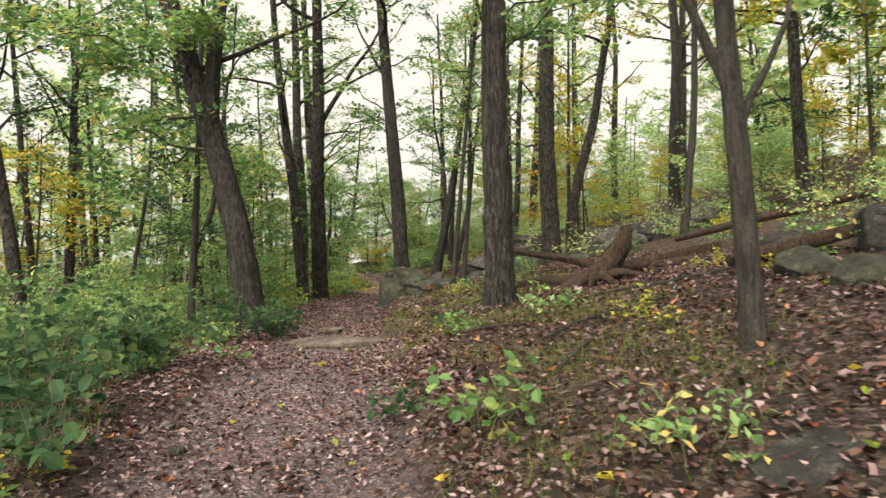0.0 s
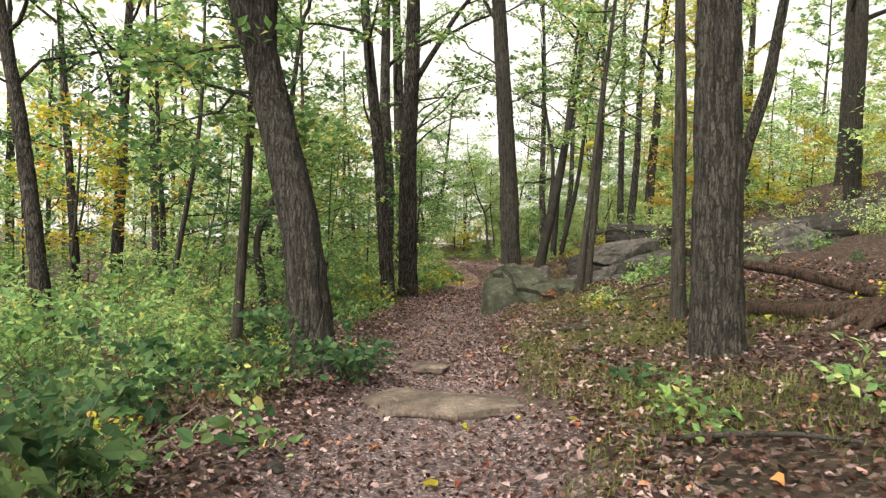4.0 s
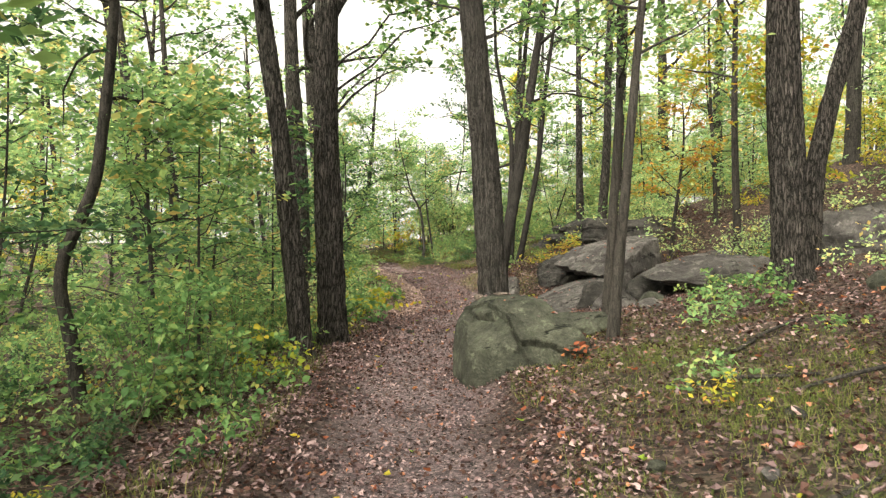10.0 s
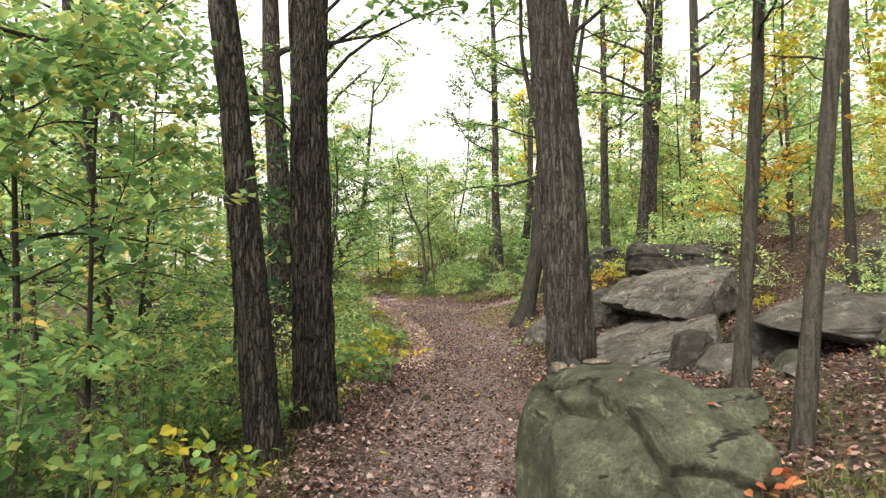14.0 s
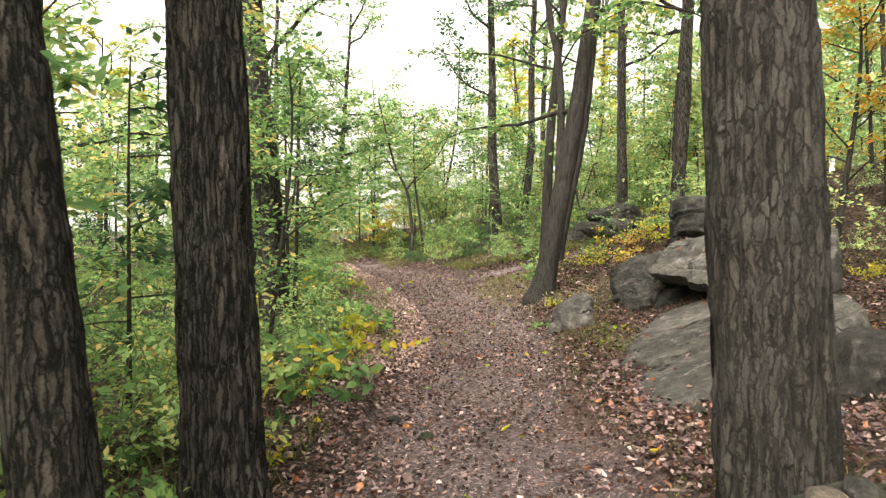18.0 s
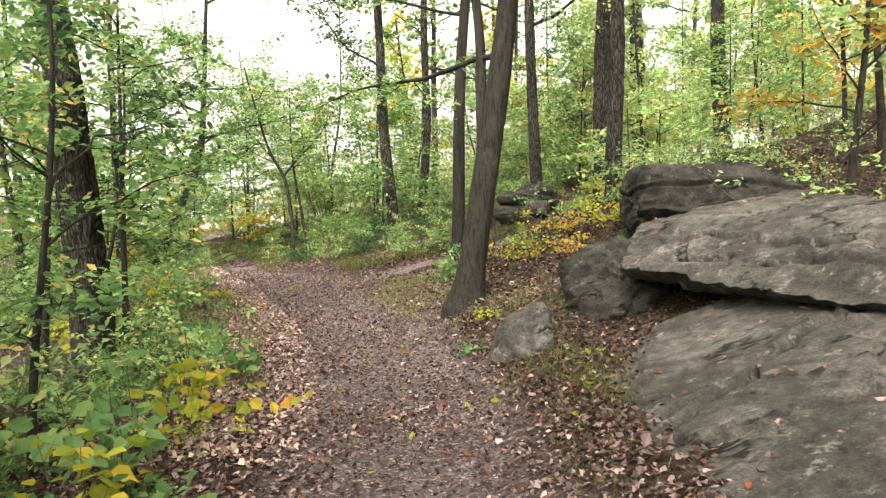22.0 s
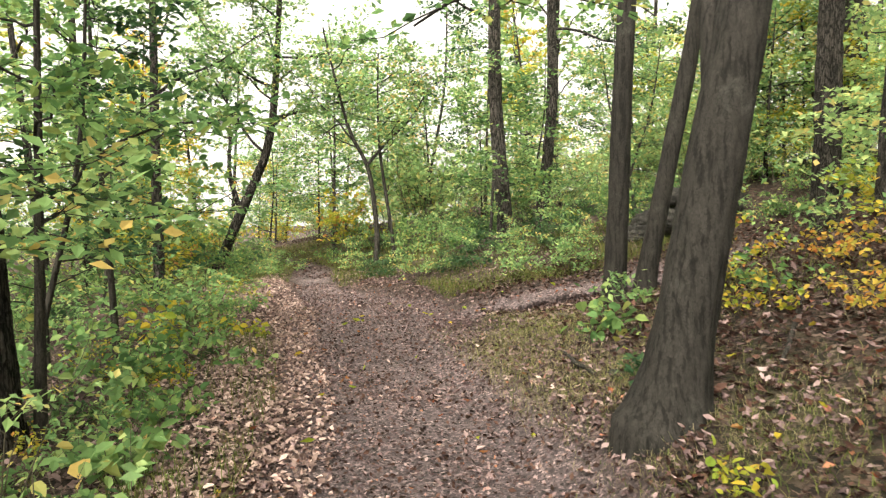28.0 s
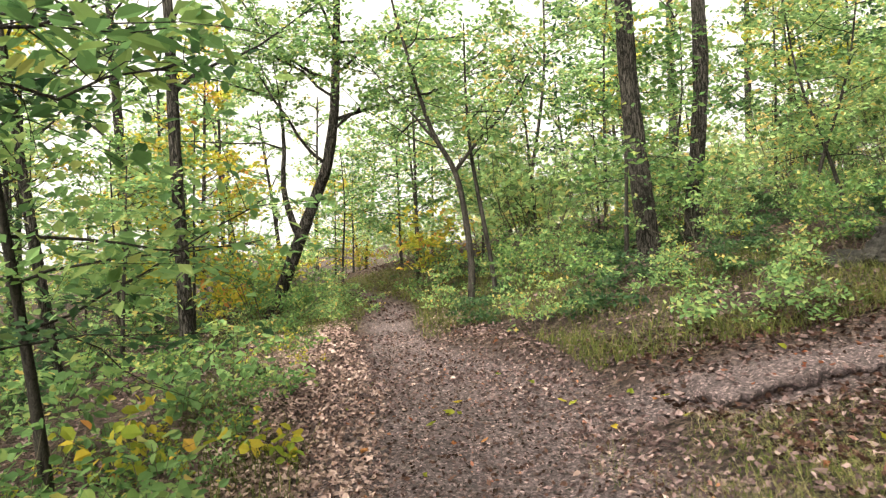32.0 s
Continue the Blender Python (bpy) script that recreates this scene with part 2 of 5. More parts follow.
def rock_material(name, base, pale, moss):
    """Weathered rock: mottled tone, coarse grain, pale lichen spots, moss on top, thin open cracks."""
    m, n, l, p = material(name)
    co = n.new("ShaderNodeTexCoord").outputs["Object"]

    def tone(scale, lo, hi, low, high, detail=6, rough=0.7):
        r = ramp(n, [(lo, (low,) * 3), (hi, (high,) * 3)])
        t = noise_node(n, l, scale, detail, rough, co)
        l.new(t.outputs[0], r.inputs[0])
        return t, r.outputs[0]

    big = noise_node(n, l, 1.5, 7, 0.68, co)
    r = ramp(n, [(0.32, tuple(c * 0.5 for c in base)), (0.48, base), (0.64, pale)])
    l.new(big.outputs[0], r.inputs[0])
    fine, fine_tone = tone(48, 0.3, 0.7, 0.62, 1.38, 5, 0.75)
    mid, mid_tone = tone(9, 0.32, 0.68, 0.5, 1.5)
    col = mix(n, l, 1.0, r.outputs[0], fine_tone, "MULTIPLY")
    col = mix(n, l, 1.0, col, mid_tone, "MULTIPLY")
    col = mix(n, l, tone(75, 0.63, 0.7, 0.0, 0.35, 3, 0.6)[1], col, tuple(c * 2.0 for c in pale))
    col = mix(n, l, tone(60, 0.64, 0.7, 0.0, 0.6, 3, 0.6)[1], col, tuple(c * 0.25 for c in base))
    col = mix(n, l, tone(5.5, 0.56, 0.64, 0.0, 0.75, 8, 0.8)[1], col, tuple(c * 2.1 for c in pale))
    sep = n.new("ShaderNodeSeparateXYZ")
    l.new(n.new("ShaderNodeNewGeometry").outputs["Normal"], sep.inputs[0])
    mm = n.new("ShaderNodeMath")
    mm.operation, mm.use_clamp = "MULTIPLY", True
    l.new(sep.outputs[2], mm.inputs[0])
    l.new(tone(4.3, 0.52, 0.68, 0.0, 0.6, 6, 0.75)[1], mm.inputs[1])
    col = mix(n, l, mm.outputs[0], col, moss)
    seam = noise_node(n, l, 1.1, 5, 0.6, co, (0.5, 1.3, 2.0))
    line = ramp(n, [(0.0, (1, 1, 1)), (0.482, (1, 1, 1)), (0.494, (0, 0, 0)), (0.506, (0, 0, 0)), (0.518, (1, 1, 1))])
    l.new(seam.outputs[0], line.inputs[0])
    some = ramp(n, [(0.53, (1, 1, 1)), (0.59, (0, 0, 0))])
    l.new(noise_node(n, l, 1.9, 3, 0.5, co).outputs[0], some.inputs[0])
    cr = n.new("ShaderNodeMix")
    cr.data_type, cr.blend_type = "RGBA", "LIGHTEN"
    cr.inputs["Factor"].default_value = 1.0
    l.new(line.outputs[0], cr.inputs["A"])
    l.new(some.outputs[0], cr.inputs["B"])
    col = mix(n, l, 0.85, col, cr.outputs["Result"], "MULTIPLY")
    l.new(col, p.inputs["Base Color"])
    p.inputs["Roughness"].default_value = 0.92
    p.inputs["Specular IOR Level"].default_value = 0.2
    add, add2 = n.new("ShaderNodeMath"), n.new("ShaderNodeMath")
    add.operation = add2.operation = "MULTIPLY_ADD"
    l.new(fine.outputs[0], add.inputs[0])
    add.inputs[1].default_value = 0.22
    l.new(mid.outputs[0], add.inputs[2])
    l.new(cr.outputs["Result"], add2.inputs[0])
    add2.inputs[1].default_value = 0.6
    l.new(add.outputs[0], add2.inputs[2])
    bump(n, l, add2.outputs[0], 1.0, 0.05, p)
    return m


def ground_material():
    m, n, l, p = material("forest_floor")
    co = n.new("ShaderNodeTexCoord").outputs["Object"]
    trail, green = n.new("ShaderNodeAttribute"), n.new("ShaderNodeAttribute")
    trail.attribute_name, green.attribute_name = "trail", "green"
    crumb = noise_node(n, l, 28, 6, 0.75, co)
    blot = noise_node(n, l, 1.4, 5, 0.65, co)
    leafy = n.new("ShaderNodeTexVoronoi")
    leafy.inputs["Scale"].default_value = 30
    warp = noise_node(n, l, 14, 3, 0.6, co)
    l.new(mix(n, l, 0.12, co, warp.outputs["Color"], "ADD"), leafy.inputs["Vector"])
    lr = ramp(n, [(0.0, (0.0074, 0.00518, 0.00444)), (0.35, (0.02072, 0.01258, 0.00962)), (0.6, (0.04144, 0.0259, 0.01998)), (0.82, (0.074, 0.04884, 0.03922)), (0.95, (0.1406, 0.0999, 0.0814)), (1.0, (0.0666, 0.0222, 0.01628))])
    sepc = n.new("ShaderNodeSeparateColor")
    l.new(leafy.outputs["Color"], sepc.inputs[0])
    l.new(sepc.outputs[0], lr.inputs[0])
    bits = n.new("ShaderNodeTexVoronoi")
    bits.inputs["Scale"].default_value = 60
    warp2 = noise_node(n, l, 26, 3, 0.6, co)
    l.new(mix(n, l, 0.06, co, warp2.outputs["Color"], "ADD"), bits.inputs["Vector"])
    sepb = n.new("ShaderNodeSeparateColor")
    l.new(bits.outputs["Color"], sepb.inputs[0])
    soil = ramp(n, [(0.0, (0.0444, 0.0343, 0.0367)), (0.45, (0.093, 0.0717, 0.076)), (0.75, (0.141, 0.107, 0.112)), (0.93, (0.222, 0.169, 0.172)), (1.0, (0.428, 0.322, 0.32))])
    l.new(sepb.outputs[0], soil.inputs[0])
    litter = mix(n, l, 0.5, lr.outputs[0], mix(n, l, crumb.outputs[0], (0.3, 0.3, 0.3), (1.6, 1.6, 1.6)), "MULTIPLY")
    trod = mix(n, l, 0.6, soil.outputs[0], mix(n, l, crumb.outputs[0], (0.3, 0.3, 0.3), (1.6, 1.6, 1.6)), "MULTIPLY")
    trod = mix(n, l, 0.7, trod, mix(n, l, blot.outputs[0], (0.25, 0.25, 0.26), (1.6, 1.55, 1.5)), "MULTIPLY")
    col = mix(n, l, trail.outputs["Fac"], litter, trod)
    turf = n.new("ShaderNodeMath")
    turf.operation = "MULTIPLY"
    tr = ramp(n, [(0.45, (0.05, 0.05, 0.05)), (0.6, (0.8, 0.8, 0.8))])
    l.new(noise_node(n, l, 6, 6, 0.75, co).outputs[0], tr.inputs[0])
    l.new(green.outputs["Fac"], turf.inputs[0])
    l.new(tr.outputs[0], turf.inputs[1])
    col = mix(n, l, turf.outputs[0], col, mix(n, l, crumb.outputs[0], (0.035, 0.04, 0.016), (0.11, 0.115, 0.05)))
    red = n.new("ShaderNodeAttribute")
    red.attribute_name = "red"
    col = mix(n, l, red.outputs["Fac"], col, mix(n, l, crumb.outputs[0], (0.03, 0.015, 0.011), (0.115, 0.056, 0.04)))
    l.new(col, p.inputs["Base Color"])
    p.inputs["Roughness"].default_value = 0.95
    p.inputs["Specular IOR Level"].default_value = 0.2
    bump(n, l, crumb.outputs[0], 1.0, 0.045, p)
    return m


MAT_GROUND = ground_material()
BARK_GREY = bark_material("bark_grey_plated", (0.0223, 0.0198, 0.0173), (0.049, 0.0438, 0.0389), (0.067, 0.0653, 0.0558), 36, 0.24, 0.08)
BARK_DARK = bark_material("bark_dark_furrowed", (0.00862, 0.00759, 0.00655), (0.0644, 0.0563, 0.0497), (0.115, 0.11, 0.0938), 34, 0.13, 0.16)
BARK_SMOOTH = bark_material("bark_smooth", (0.0186, 0.0166, 0.0147), (0.0342, 0.03, 0.0259), (0.0569, 0.0538, 0.0468), 38, 0.28, 0.06, 0.5)
BARK_BEECH = bark_material("bark_beech", (0.0109, 0.00986, 0.00884), (0.0211, 0.0187, 0.0167), (0.0422, 0.0408, 0.036), 30, 0.55, 0.03, 0.25)
WOOD_DEAD = bark_material("dead_wood", (0.0116, 0.00727, 0.00565), (0.0506, 0.0331, 0.025), (0.0723, 0.0622, 0.0484), 34, 0.6, 0.04, 0.8)
ROCK = rock_material("grey_rock", (0.0491, 0.0445, 0.0418), (0.0999, 0.0918, 0.0863), (0.0438, 0.0465, 0.0332))
ROCK_MOSSY = rock_material("mossy_rock", (0.0295, 0.0305, 0.0218), (0.052, 0.0536, 0.0384), (0.0272, 0.0374, 0.0183))
ROCK_DARK = rock_material("dark_rock", (0.0223, 0.0203, 0.0184), (0.0433, 0.0394, 0.0354), (0.0328, 0.0354, 0.0223))
ROCK_PALE = rock_material("pale_stone", (0.0744, 0.0588, 0.0486), (0.112, 0.0888, 0.0744), (0.0744, 0.0606, 0.0486))
ROCK_BROWN = rock_material("brown_dusty_rock", (0.0697, 0.05412, 0.0451), (0.1107, 0.08856, 0.07544), (0.0656, 0.05248, 0.04264))
LEAF_GREEN = leaf_material("leaf_green", [(0.0, (0.0603, 0.124, 0.0458)), (0.5, (0.129, 0.232, 0.0804)), (0.85, (0.226, 0.32, 0.1)), (1.0, (0.377, 0.351, 0.106))])
LEAF_MID = leaf_material("leaf_light_green", [(0.0, (0.105, 0.193, 0.0782)), (0.5, (0.203, 0.33, 0.123)), (0.87, (0.315, 0.395, 0.144)), (1.0, (0.59, 0.426, 0.144))])
LEAF_YELLOW = leaf_material("leaf_yellow", [(0.0, (0.182, 0.258, 0.0362)), (0.5, (0.348, 0.343, 0.044)), (0.88, (0.511, 0.386, 0.0482)), (1.0, (0.41, 0.188, 0.0565))])
# Leaf green lightened: hazy, backlit brightness of far foliage put into its colour.
LEAF_FAR = leaf_material("leaf_brightened_green", [(0.0, (0.203, 0.325, 0.139)), (0.5, (0.336, 0.483, 0.193)), (0.85, (0.483, 0.543, 0.217)), (1.0, (0.714, 0.519, 0.193))])
LEAF_ORANGE = leaf_material("leaf_orange_yellow", [(0.0, (0.26, 0.27, 0.05)), (0.45, (0.42, 0.32, 0.055)), (0.8, (0.48, 0.26, 0.05)), (1.0, (0.4, 0.14, 0.05))])
LEAF_BLUE = leaf_material("leaf_cool_green", [(0.0, (0.0234, 0.0541, 0.026)), (0.6, (0.0546, 0.108, 0.048)), (1.0, (0.105, 0.152, 0.056))])
LEAF_BROWN = leaf_material("leaf_fallen_brown", [(0.0, (0.01406, 0.0074, 0.00518)), (0.4, (0.0333, 0.01628, 0.01258)), (0.65, (0.05624, 0.02886, 0.0222)), (0.9, (0.1125, 0.06216, 0.0481)), (0.97, (0.07104, 0.02294, 0.01406)), (1.0, (0.1184, 0.04588, 0.01924))], 0.1, 0.6)
LEAF_PALE = leaf_material("leaf_fallen_pale", [(0.0, (0.0488, 0.0331, 0.0332)), (0.42, (0.118, 0.0792, 0.0789)), (0.76, (0.214, 0.148, 0.147)), (0.95, (0.31, 0.23, 0.221)), (0.98, (0.214, 0.0912, 0.0692)), (1.0, (0.301, 0.138, 0.0819))], 0.1, 0.6)
# Brighter copy of LEAF_PALE: light lacking on the litter is put into its colour.
LEAF_PALE_BRIGHT = leaf_material("leaf_fallen_pale_bright", [(0.0, (0.138, 0.0938, 0.0828)), (0.5, (0.304, 0.214, 0.193)), (0.9, (0.524, 0.394, 0.359)), (1.0, (0.331, 0.138, 0.0966))], 0.15, 0.6)
LEAF_RED = leaf_material("leaf_orange_red", [(0.0, (0.120, 0.034, 0.020)), (0.6, (0.224, 0.075, 0.036)), (1.0, (0.288, 0.135, 0.048))], 0.25)
GRASS = leaf_material("grass_blade", [(0.0, (0.045, 0.066, 0.015)), (0.6, (0.092, 0.112, 0.028)), (1.0, (0.16, 0.145, 0.055))], 0.35)
GRASS_DRY = leaf_material("grass_blade_dry", [(0.0, (0.125, 0.122, 0.054)), (0.6, (0.237, 0.21, 0.106)), (1.0, (0.362, 0.312, 0.18))], 0.35)
STEM, sn, sl, sp = material("plant_stem")
sl.new(mix(sn, sl, noise_node(sn, sl, 40, 3).outputs[0], (0.035, 0.03, 0.02), (0.11, 0.09, 0.055)), sp.inputs["Base Color"])
sp.inputs["Roughness"].default_value = 0.8

# ---- ground ----
def axis_lines(lo, hi, step, far):
    """Grid lines, even from lo to hi and then ever wider out to far."""
    mid = np.arange(lo, hi + step / 2, step)
    grow = step * 1.22 ** np.arange(1, 60)
    out = np.cumsum(grow)
    out = out[out < far]
    return np.concatenate([lo - out[::-1], mid, hi + out])


gx, gy = axis_lines(-8, 8, 0.12, 900), axis_lines(-3, 36, 0.12, 900)
X, Y = [a.ravel() for a in np.meshgrid(gx, gy)]
U = across(X, Y)
P3 = np.stack([X, Y, np.zeros_like(X)], 1)
wobble = 0.25 * vnoise(P3 * 0.9, 3)
HALF = np.interp(Y, [-8, 8, 13, 16, 22, 27, 30, 33, 36], [.95, .95, .8, 1.0, 1.05, 1.25, 1.45, .6, .38])
trail_mask = np.clip((HALF + wobble - np.abs(U)) / 0.35, 0, 1)
branch = np.clip((0.5 + wobble - np.abs((Y - 29.3) - 0.12 * (X + 1))) / 0.3, 0, 1) * ((X > -2.5) & (X < 4))
trail_mask = np.maximum(trail_mask, branch)
Z = height(X, Y) + 0.035 * fbm(P3 * 1.3, 3, 5) * (1 - 0.5 * trail_mask) + 0.012 * vnoise(P3 * 7, 9) - 0.04 * trail_mask
Z = Z + 0.07 * np.clip(1 - np.abs(np.abs(U + .05) - HALF - .25) / .4, 0, 1) * (np.abs(U) < 3) * (1 - branch)
Z = Z + 0.006 * vnoise(P3 * 21, 2)
nx, ny = len(gx), len(gy)
idx = np.arange(nx * ny).reshape(ny, nx)
quads = np.stack([idx[:-1, :-1], idx[:-1, 1:], idx[1:, 1:], idx[1:, :-1]], -1).reshape(-1, 4)
ground_mesh = mesh_np("ground", np.stack([X, Y, Z], 1), quads, True, MAT_GROUND)
green_mask = np.clip(0.25 + 0.9 * fbm(P3 * 0.8, 3, 11), 0, 1) * np.clip((np.abs(U) - HALF) / 0.5, 0, 1) * np.where(U < 0, 1.0, np.clip(1.3 - 0.32 * U, 0.12, 1)) * 0.75
green_mask *= 1 - branch
red_mask = np.clip(1.15 - np.hypot((X - 0.5) / 0.8, (Y - 17.5) / 1.0) + 0.9 * fbm(P3 * 2.2, 3, 19), 0, 0.75)
for key, values in (("trail", trail_mask), ("green", green_mask), ("red", red_mask)):
    at = ground_mesh.attributes.new(key, "FLOAT", "POINT")
    at.data.foreach_set("value", values.astype(np.float32))
ground = tagged(new("ground", ground_mesh), "trodden dirt trail through leaf-strewn forest floor", "ground", kind="structure")
GX, GY, GZ = gx, gy, Z.reshape(ny, nx)


def surface(x, y):
    """The height of the built ground sheet at points."""
    x, y = np.atleast_1d(np.asarray(x, float)), np.atleast_1d(np.asarray(y, float))
    i = np.clip(np.searchsorted(GX, x) - 1, 0, nx - 2)
    j = np.clip(np.searchsorted(GY, y) - 1, 0, ny - 2)
    fx, fy = (x - GX[i]) / (GX[i + 1] - GX[i]), (y - GY[j]) / (GY[j + 1] - GY[j])
    return (GZ[j, i] * (1 - fx) + GZ[j, i + 1] * fx) * (1 - fy) + (GZ[j + 1, i] * (1 - fx) + GZ[j + 1, i + 1] * fx) * fy


# ---- rocks ----
from mathutils.bvhtree import BVHTree


def rock_mesh(size, seed, power=2.6, rough=0.12, strata=0.05, facets=9, res=44, grooves=(), chip=(0.74, 1.0), outline=(), cuts=(), steps=(), grit=0.0, cap=None):
    """A boulder: a squared ellipsoid chipped by planes, with bedding layers, weathered relief and open joints."""
    rng = np.random.default_rng(seed)
    th = np.linspace(0, 2 * np.pi, res * 2, endpoint=False)
    ph = np.arcsin(np.clip(np.linspace(-1, 1, res), -1, 1)) * 0.6 + np.linspace(-np.pi / 2, np.pi / 2, res) * 0.4
    T, P = np.meshgrid(th, ph)
    d = np.stack([np.cos(P) * np.cos(T), np.cos(P) * np.sin(T), np.sin(P)], -1).reshape(-1, 3)
    r = (np.abs(d) ** power).sum(1) ** (-1 / power)
    for _ in range(facets):
        n = unit(rng.normal(size=3))
        k = rng.uniform(*chip)
        c = d @ n
        r = np.where(c > 0.05, np.minimum(r, k / np.maximum(c, 0.05)), r)
    s = np.asarray(size, float)
    flat_cuts = list(cuts)
    for (ax, ay), (bx, by) in zip(outline, list(outline[1:]) + list(outline[:1])):
        nx, ny = by - ay, ax - bx
        h = math.hypot(nx, ny)
        flat_cuts.append(((nx / h, ny / h, 0.0), (nx * ax + ny * ay) / h))
    for n, off in flat_cuts:
        c = (d * s) @ np.asarray(n, float)
        r = np.where(c > 0.02, np.minimum(r, off / np.maximum(c, 0.02)), r)
    w = d * r[:, None] * s
    small = s.min()
    out = unit(d / s)
    w += out * (rough * small * fbm(w * 1.3, 3, seed))[:, None]
    broken = fbm(w * 0.9, 3, seed + 3) * 5
    w += out * (0.3 * rough * small * (np.floor(broken) + np.clip((broken - np.floor(broken) - 0.85) / 0.15, 0, 1) - broken))[:, None]
    w += out * (0.35 * rough * small * (1 - 2 * np.abs(fbm(w * 3.1, 3, seed + 9))))[:, None]
    lay = w[:, 2] / small * 2.6 + 1.6 * fbm(w * 1.2, 3, seed + 5)
    saw = lay - np.floor(lay)
    w += out * (strata * small * (np.abs(saw - 0.5) * 2 - np.clip(0.12 - saw, 0, 1) * 9))[:, None]
    if grit:
        w += out * (grit * (1 - 2 * np.abs(fbm(w * 7.0, 3, seed + 31))))[:, None]
    for n, off, wide, deep, amp in grooves:
        f = w @ unit(np.asarray(n, float)) - off + amp * fbm(w * 2.4, 3, seed + 17)
        w += out * (-deep * np.clip(1 - np.abs(f) / wide, 0, 1) + 0.45 * deep * np.clip(1 - np.abs(f - 2.2 * wide) / (2 * wide), 0, 1))[:, None]
    for n, off, wide, deep, amp in steps:
        f = w @ unit(np.asarray(n, float)) - off + amp * fbm(w * 2.0, 4, seed + 23)
        w -= out * (deep * np.clip(f / wide, 0, 1))[:, None]
    if cap:
        line, deep = cap
        f = w[:, 2] - np.interp(w[:, 0], [q[0] for q in line], [q[1] for q in line]) + 0.012 * fbm(w * 9, 2, seed + 41)
        front = np.clip((0.35 - w[:, 1]) / 0.3, 0, 1)
        under = np.clip(-f / 0.014, 0, 1) * np.exp(np.minimum(f + 0.02, 0) / 0.5)
        w -= out * (front * (deep * under + 1.1 * deep * np.clip(1 - np.abs(f + 0.012) / 0.022, 0, 1)))[:, None]
    n = res * 2
    i = np.arange(res * n).reshape(res, n)
    f = np.stack([i[:-1], np.roll(i[:-1], -1, 1), np.roll(i[1:], -1, 1), i[1:]], -1).reshape(-1, 4)
    return w, f


def rock(name, place, size, turn=(0, 0, 0), seed=1, mat=None, label="", category="rock", group="", **kw):
    """A rock with its centre at place; z given as None sets it a third deep in the ground."""
    ob = new(name, mesh_np(name, *rock_mesh(size, seed, **kw), True, mat or ROCK))
    x, y, z = place
    if z is None:
        z = float(surface(x, y)[0]) + size[2] * 0.35
    ob.matrix_world = pose(x, y, z, *turn)
    return tagged(ob, label, category, group)


MOSSY_BOULDER = rock("boulder", (0.33, 14.1, 0.02), (0.745, 0.91, 0.86), (0, 0, 10), 8, ROCK_MOSSY, "rounded mossy grey boulder with a bedding crack beside the trail", power=2.8, rough=0.022, strata=0.0, facets=22, res=165, chip=(0.88, 1.04),
     cuts=[((0.72, -0.05, 0.69), 0.74), ((-0.99, 0, 0.12), 0.72), ((-0.6, 0, 0.8), 0.84), ((0.1, -0.6, 0.8), 0.86)], grit=0.007,
     cap=([(-0.9, 0.66), (-0.75, 0.66), (-0.71, 0.57), (-0.66, 0.57), (-0.55, 0.655), (-0.36, 0.67), (-0.345, 0.72), (-0.24, 0.69), (-0.21, 0.6), (-0.195, 0.5), (-0.15, 0.45), (0.06, 0.44), (0.19, 0.42), (0.36, 0.34), (0.6, 0.26)], 0.06),
     grooves=[((1, 0.25, 0.1), -0.36, 0.014, 0.045, 0.05), ((0.75, 0.1, 1), 0.3, 0.012, 0.03, 0.12)],
     steps=[((0.5, 0.2, 1), 0.62, 0.012, 0.025, 0.14)])


def top_of(ob, x, y):
    """Height of a rock's upper face at a place."""
    faces = BVHTree.FromPolygons([ob.matrix_basis @ v.co for v in ob.data.vertices], [tuple(p.vertices) for p in ob.data.polygons])
    hit = faces.ray_cast(Vector((x, y, 5)), Vector((0, 0, -1)))[0]
    return hit.z if hit else float(surface(x, y)[0])


for k, (x, y, size, turn, mat, label) in enumerate([(-0.14, 14.42, (0.06, 0.048, 0.04), 20, ROCK_PALE, "small pale loose stone lying on the mossy boulder"), (-0.03, 14.47, (0.045, 0.04, 0.032), 60, ROCK_DARK, "small dark loose stone lying on the mossy boulder"), (0.12, 14.48, (0.09, 0.04, 0.02), 10, ROCK_BROWN, "thin flat stone chip lying on the mossy boulder")]):
    rock("loose_stone", (x, y, top_of(MOSSY_BOULDER, x, y) + size[2] * 0.7), size, (4, 0, turn), 5 + k, mat, label, "stone", res=16, facets=12)
rock("boulder", (1.0, 15.0, 0.3), (0.62, 0.42, 0.26), (0, -12, 12), 63, ROCK_MOSSY, "low mossy rock with pale lichen behind the boulder", power=3, rough=0.15, res=60, facets=18, grit=0.015)
G = "ledge of stacked rock slabs"
